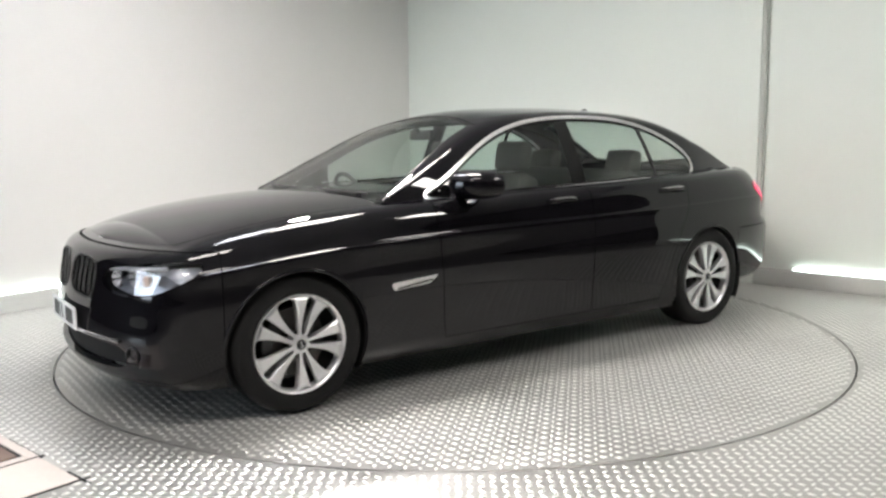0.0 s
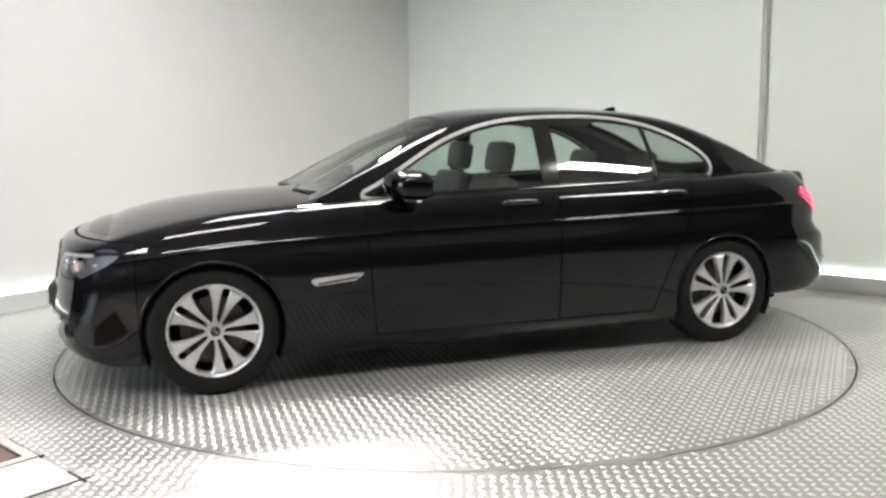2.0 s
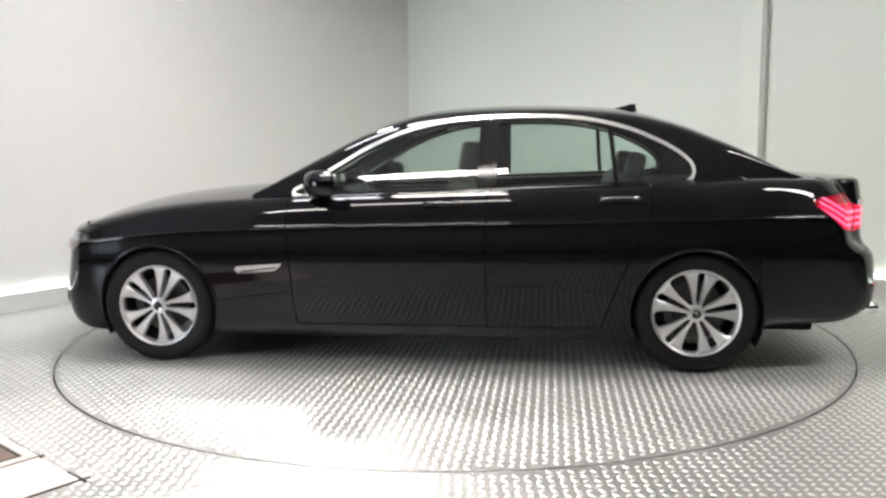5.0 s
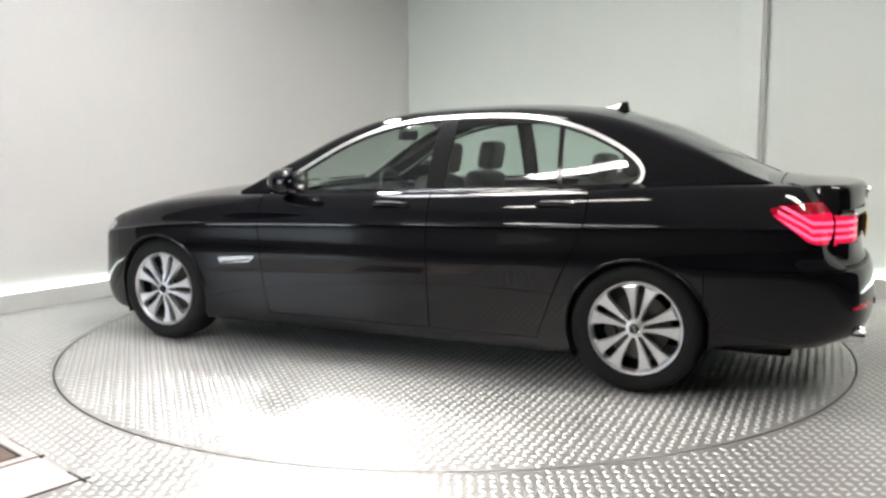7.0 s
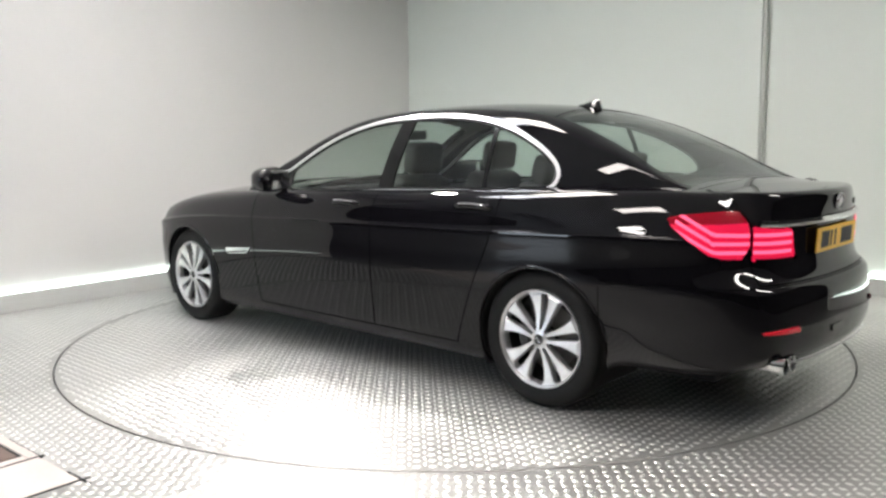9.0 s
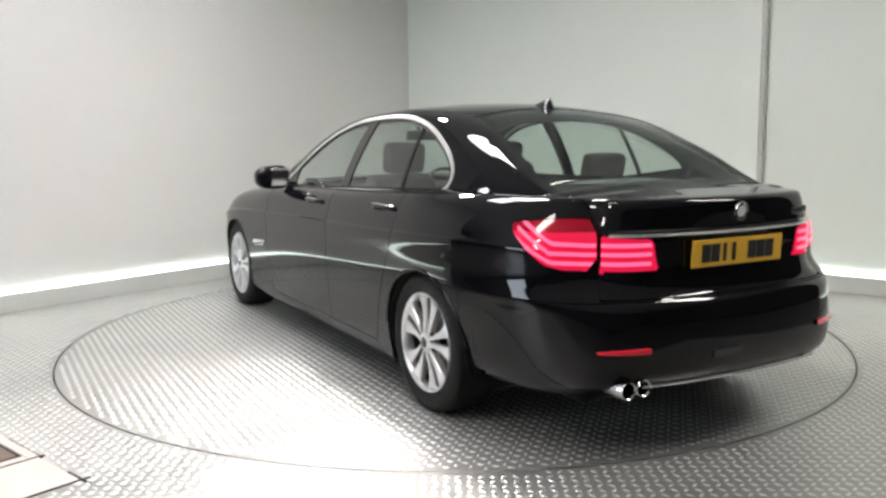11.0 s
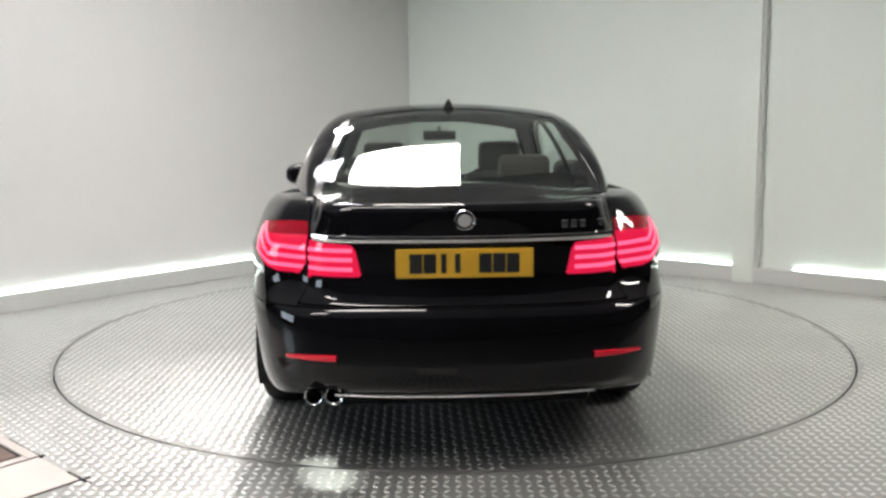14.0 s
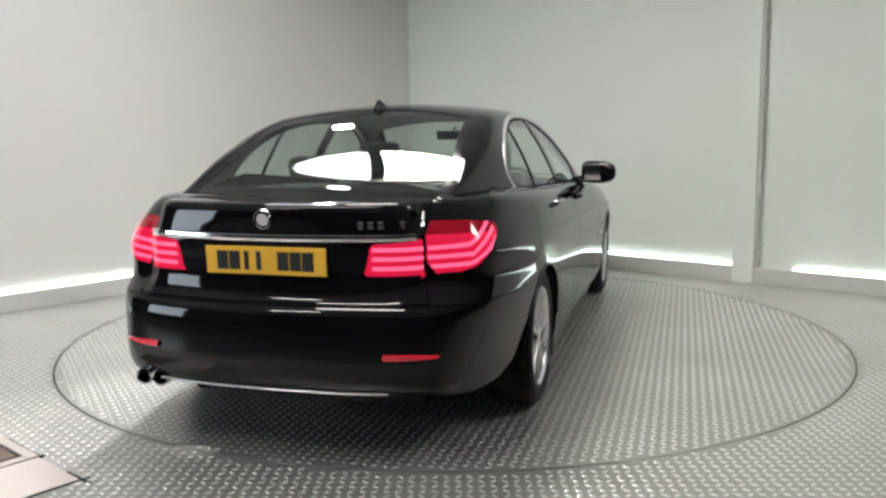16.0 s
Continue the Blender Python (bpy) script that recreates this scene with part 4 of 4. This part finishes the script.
for side in (1, -1):
    bm = bmesh.new()
    n, rows = 14, []
    for k in range(n + 1):
        y = .49 + .20 * k / n
        x = tail_x(y, .465)
        h = .014 * (1 - .6 * (k / n) ** 2)
        rows.append([bm.verts.new((x + .004, side * y, .466 - h)), bm.verts.new((x - .014, side * y, .466 - h * .7)), bm.verts.new((x - .014, side * y, .466 + h * .7)), bm.verts.new((x + .004, side * y, .466 + h))])
    for a, b in zip(rows, rows[1:]):
        for i in range(3):
            bm.faces.new((a[i], a[i + 1], b[i + 1], b[i]))
    bmesh.ops.smooth_vert(bm, verts=bm.verts, factor=.5, use_axis_x=True)
    bmesh.ops.recalc_face_normals(bm, faces=bm.faces)
    part("reflector", bm, M_REFLECT, rear_bumper, "red reflector strip", 40)
part("diffuser", box((-2.515, 0, .335), (.10, .92, .075), Euler((0, radians(18), 0)).to_matrix(), .02), M_CABIN, rear_bumper, "matt black lower panel")
ys2 = np.linspace(-.5, .5, 21)
part("bumper_strip", tube([(tail_x(y, .33) - .003 + .0, y, .318) for y in ys2], .0045, 6), M_ALLOY, rear_bumper, smooth=40)
# added dark gloss bar where the bumper only shows a light's reflection
part("reflection_bar", box((tail_x(.11, .425) - .001, .11, .425), (.006, .155, .03), bevel=.002), M_BLACKTRIM, rear_bumper)
for yy in (.582, .505):
    bm = lathe([(.028, .20), (.030, .0), (.034, -.004), (.036, .0), (.036, .12), (.03, .2)], 28)
    bm.transform(Matrix.Translation((-2.572, yy, .318)) @ Euler((0, 0, radians(-90))).to_matrix().to_4x4())
    ex = part("exhaust_pipe", bm, M_CHROME, car, "chrome exhaust tailpipe", 40)
    bm = disc_bm(.029, .06, .065, 20)
    bm.transform(Matrix.Translation((-2.572, yy, .318)) @ Euler((0, 0, radians(-90))).to_matrix().to_4x4())
    part("pipe_bore", bm, M_INNER, ex)


# rolled lips round the wheel arches
def side_y(x, z):
    """Half width of the flank at a place along the car and a height."""
    k = (body.rows[:, 0] - x) ** 2 + (body.rows[:, 2] - z) ** 2 + 9 * (body.rows[:, 6] > .01) + 9 * (body.rows[:, 1] < .6)
    near = np.argsort(k)[:6]
    return float(body.rows[near, 1].mean())


for ax, r in ((AX_F, .366), (AX_R, .361)):
    lip = []
    for k in range(33):
        a = radians(8 + 164 * k / 32)
        lip.append((ax + r * math.cos(a), r * math.sin(a) + HUB_Z))
    ys = np.array([side_y(x, z) for x, z in lip])
    for _ in range(4):
        ys[1:-1] = (ys[:-2] + ys[1:-1] * 2 + ys[2:]) / 4
    for side in (1, -1):
        part("arch_lip", tube([(x, side * (y - .002), z) for (x, z), y in zip(lip, ys)], .009, 8), M_PAINT, car, smooth=50)


# nose: plate, grille bars, lamps, chrome line
def nose_x(y, z):
    k = (np.abs(body.rows[:, 1] - abs(y))) ** 2 + (body.rows[:, 2] - z) ** 2 + 9 * (body.rows[:, 0] < 1.6) + 9 * (body.rows[:, 6] > .01)
    return float(body.rows[np.argmin(k), 0])


number_plate(M_PLATE_W, nose_x(0, .455) + .014, .452, 1, 0, "white number plate with dark bars", front_bumper)
for side in (1, -1):
    for k in range(9):
        y = .062 + .033 * k
        top = .738 - .012 * (k / 8)
        part("grille_bar", tube([(nose_x(y, z) - .012, side * y, z) for z in (.575, .62, .67, top)], .0065, 6), M_BLACKTRIM if k % 2 else M_ALLOYDARK, front_bumper, smooth=40)
part("bumper_chrome", tube([(nose_x(y, .40) + .004, y, .398) for y in np.linspace(-.62, .62, 31)], .008, 8), M_CHROME, front_bumper, "chrome line above the lower intake", 40)
for side in (1, -1):
    for k, (y, z, r) in enumerate(((.54, .672, .036), (.655, .680, .036))):
        x = nose_x(y, z) - .012
        bm = lathe([(0, -.03), (.012, -.028), (r * .8, -.004), (r, .006), (r + .005, .002), (r + .005, -.04)], 28)
        bm.transform(Matrix.Translation((x, side * y, z)) @ Euler((0, 0, radians(-90 + 18 * side))).to_matrix().to_4x4())
        part("lamp_ring", bm, M_BULB, head_covers[0 if side > 0 else 1], "silver lamp ring", 40)
    pts = [(nose_x(y, .712 + .06 * (y - .5)) - .012, side * y, .716 + .05 * (y - .5)) for y in np.linspace(.47, .80, 9)]
    part("lamp_brow", tube(pts, .009, 8), M_ALLOY, head_covers[0 if side > 0 else 1], smooth=40)
    part("indicator", box((nose_x(.735, .675) - .012, side * .735, .675), (.03, .05, .05), Euler((0, 0, radians(-45 * side))).to_matrix(), .01), M_AMBER, head_covers[0 if side > 0 else 1], "pale orange indicator")
    bm = lathe([(0, -.012), (.026, -.008), (.034, .004), (.038, .002), (.038, -.02)], 24)
    bm.transform(Matrix.Translation((nose_x(.70, .34) + .003, side * .70, .345)) @ Euler((0, 0, radians(-90 + 30 * side))).to_matrix().to_4x4())
    part("fog_lamp", bm, M_ALLOYDARK, front_bumper, "small round fog lamp", 40)
badge_at(2.195, .798, 118, bonnet, .038)
for side, y0 in ((1, .58), (-1, -.05)):
    part("wiper", tube([(1.02 - .16 * abs(k / 8 - .5), y0 - .62 * k / 8, 1.0 + .012 * k / 8) for k in range(9)], .007, 6), M_CABIN, car, "black wiper arm", 40)


# ---------- car: cabin inside ----------
def cushion(size, bevel):
    bm = bmesh.new()
    bmesh.ops.create_cube(bm, size=1, matrix=Matrix.Diagonal((*size, 1)))
    bmesh.ops.bevel(bm, geom=bm.edges[:], offset=bevel, segments=4, profile=.6, affect="EDGES")
    return bm


def seat(x, y, width, recline, parent, head=True):
    s = empty("seat")
    s.parent = parent
    s.matrix_basis = pose(x, y, .32)
    bm = cushion((.52, width, .16), .05)
    bm.transform(pose(.02, 0, .08, 0, -6, 0))
    part("cushion", bm, M_SEAT, s, smooth=50)
    bm = cushion((.15, width, .64), .055)
    for v in bm.verts:
        f = max(0, (v.co.z + .1) / .42)
        v.co.y *= 1 - .16 * f * f
    bm.transform(pose(-.30, 0, .44, 0, -recline, 0))
    part("backrest", bm, M_SEAT, s, smooth=50)
    if head:
        bm = cushion((.11, .27, .19), .05)
        bm.transform(pose(-.435, 0, .855, 0, -recline * .5, 0))
        part("headrest", bm, M_SEAT, s, smooth=50)
        for d in (-.06, .06):
            part("headrest_post", tube([(-.40, d, .72), (-.425, d, .80)], .006, 6), M_CHROME, s)
    return s


for y in (.37, -.37):
    seat(.18, y, .52, 20, car)
rear = seat(-.78, 0, 1.30, 24, car, head=False)
for y in (.40, -.40):
    bm = cushion((.10, .27, .16), .045)
    bm.transform(pose(-.46, y, .80, 0, -14, 0))
    part("headrest", bm, M_SEAT, rear, smooth=50)
bm = bmesh.new()
add_box(bm, (.80, 0, .80), (.55, 1.42, .30), Euler((0, radians(8), 0)).to_matrix(), .08, 4)
part("dashboard", bm, M_CABIN, car, "black dashboard", 50)
part("parcel_shelf", box((-1.66, 0, 1.0), (.7, 1.25, .04), bevel=.015), M_CABIN, car)
part("cabin_floor", box((-.3, 0, .29), (2.4, 1.6, .03)), M_CABIN, car)
ring = [(0, .185 * math.cos(a), .185 * math.sin(a)) for a in [2 * math.pi * k / 32 for k in range(33)]]
bm = tube(ring, .015, 8)
add_box(bm, (0, 0, 0), (.03, .13, .11), None, .02)
add_box(bm, (0, 0, 0), (.02, .35, .03), None, .008)
bm.transform(pose(.50, -.37, .90, 0, 24, 0))
part("steering_wheel", bm, M_CABIN, car, "black steering wheel on the driver's side", 50)
bm = cushion((.035, .23, .065), .015)
bm.transform(pose(.20, 0, 1.315, 0, -8, 0))
mi = part("inner_mirror", bm, M_CABIN, car, smooth=40)
part("mirror_stem", tube([(.215, 0, 1.33), (.26, 0, 1.37)], .012, 8), M_CABIN, mi)
for side in (1, -1):
    bm = cushion((2.5, .05, .50), .02)
    bm.transform(pose(-.32, side * .80, .70))
    part("door_lining", bm, M_CABIN, car, smooth=40)


# ---------- what moves ----------
CAR_X, CAR_Y = 0.0844, 0.0675      # the car's middle on the turntable


def heading(t):
    s = (t - 8) / 8
    return 146.646 - 71.087 * s - 1.3625 * s * s + 0.2556 * s ** 3


def motions():
    times = [i * 0.5 for i in range(33)]
    walk(turntable, [(t, pose(0, 0, 0, 0, 0, heading(t))) for t in times])
    walk(car, [(t, pose(0, 0, 0, 0, 0, heading(t)) @ pose(CAR_X, CAR_Y, 0)) for t in times])


motions()
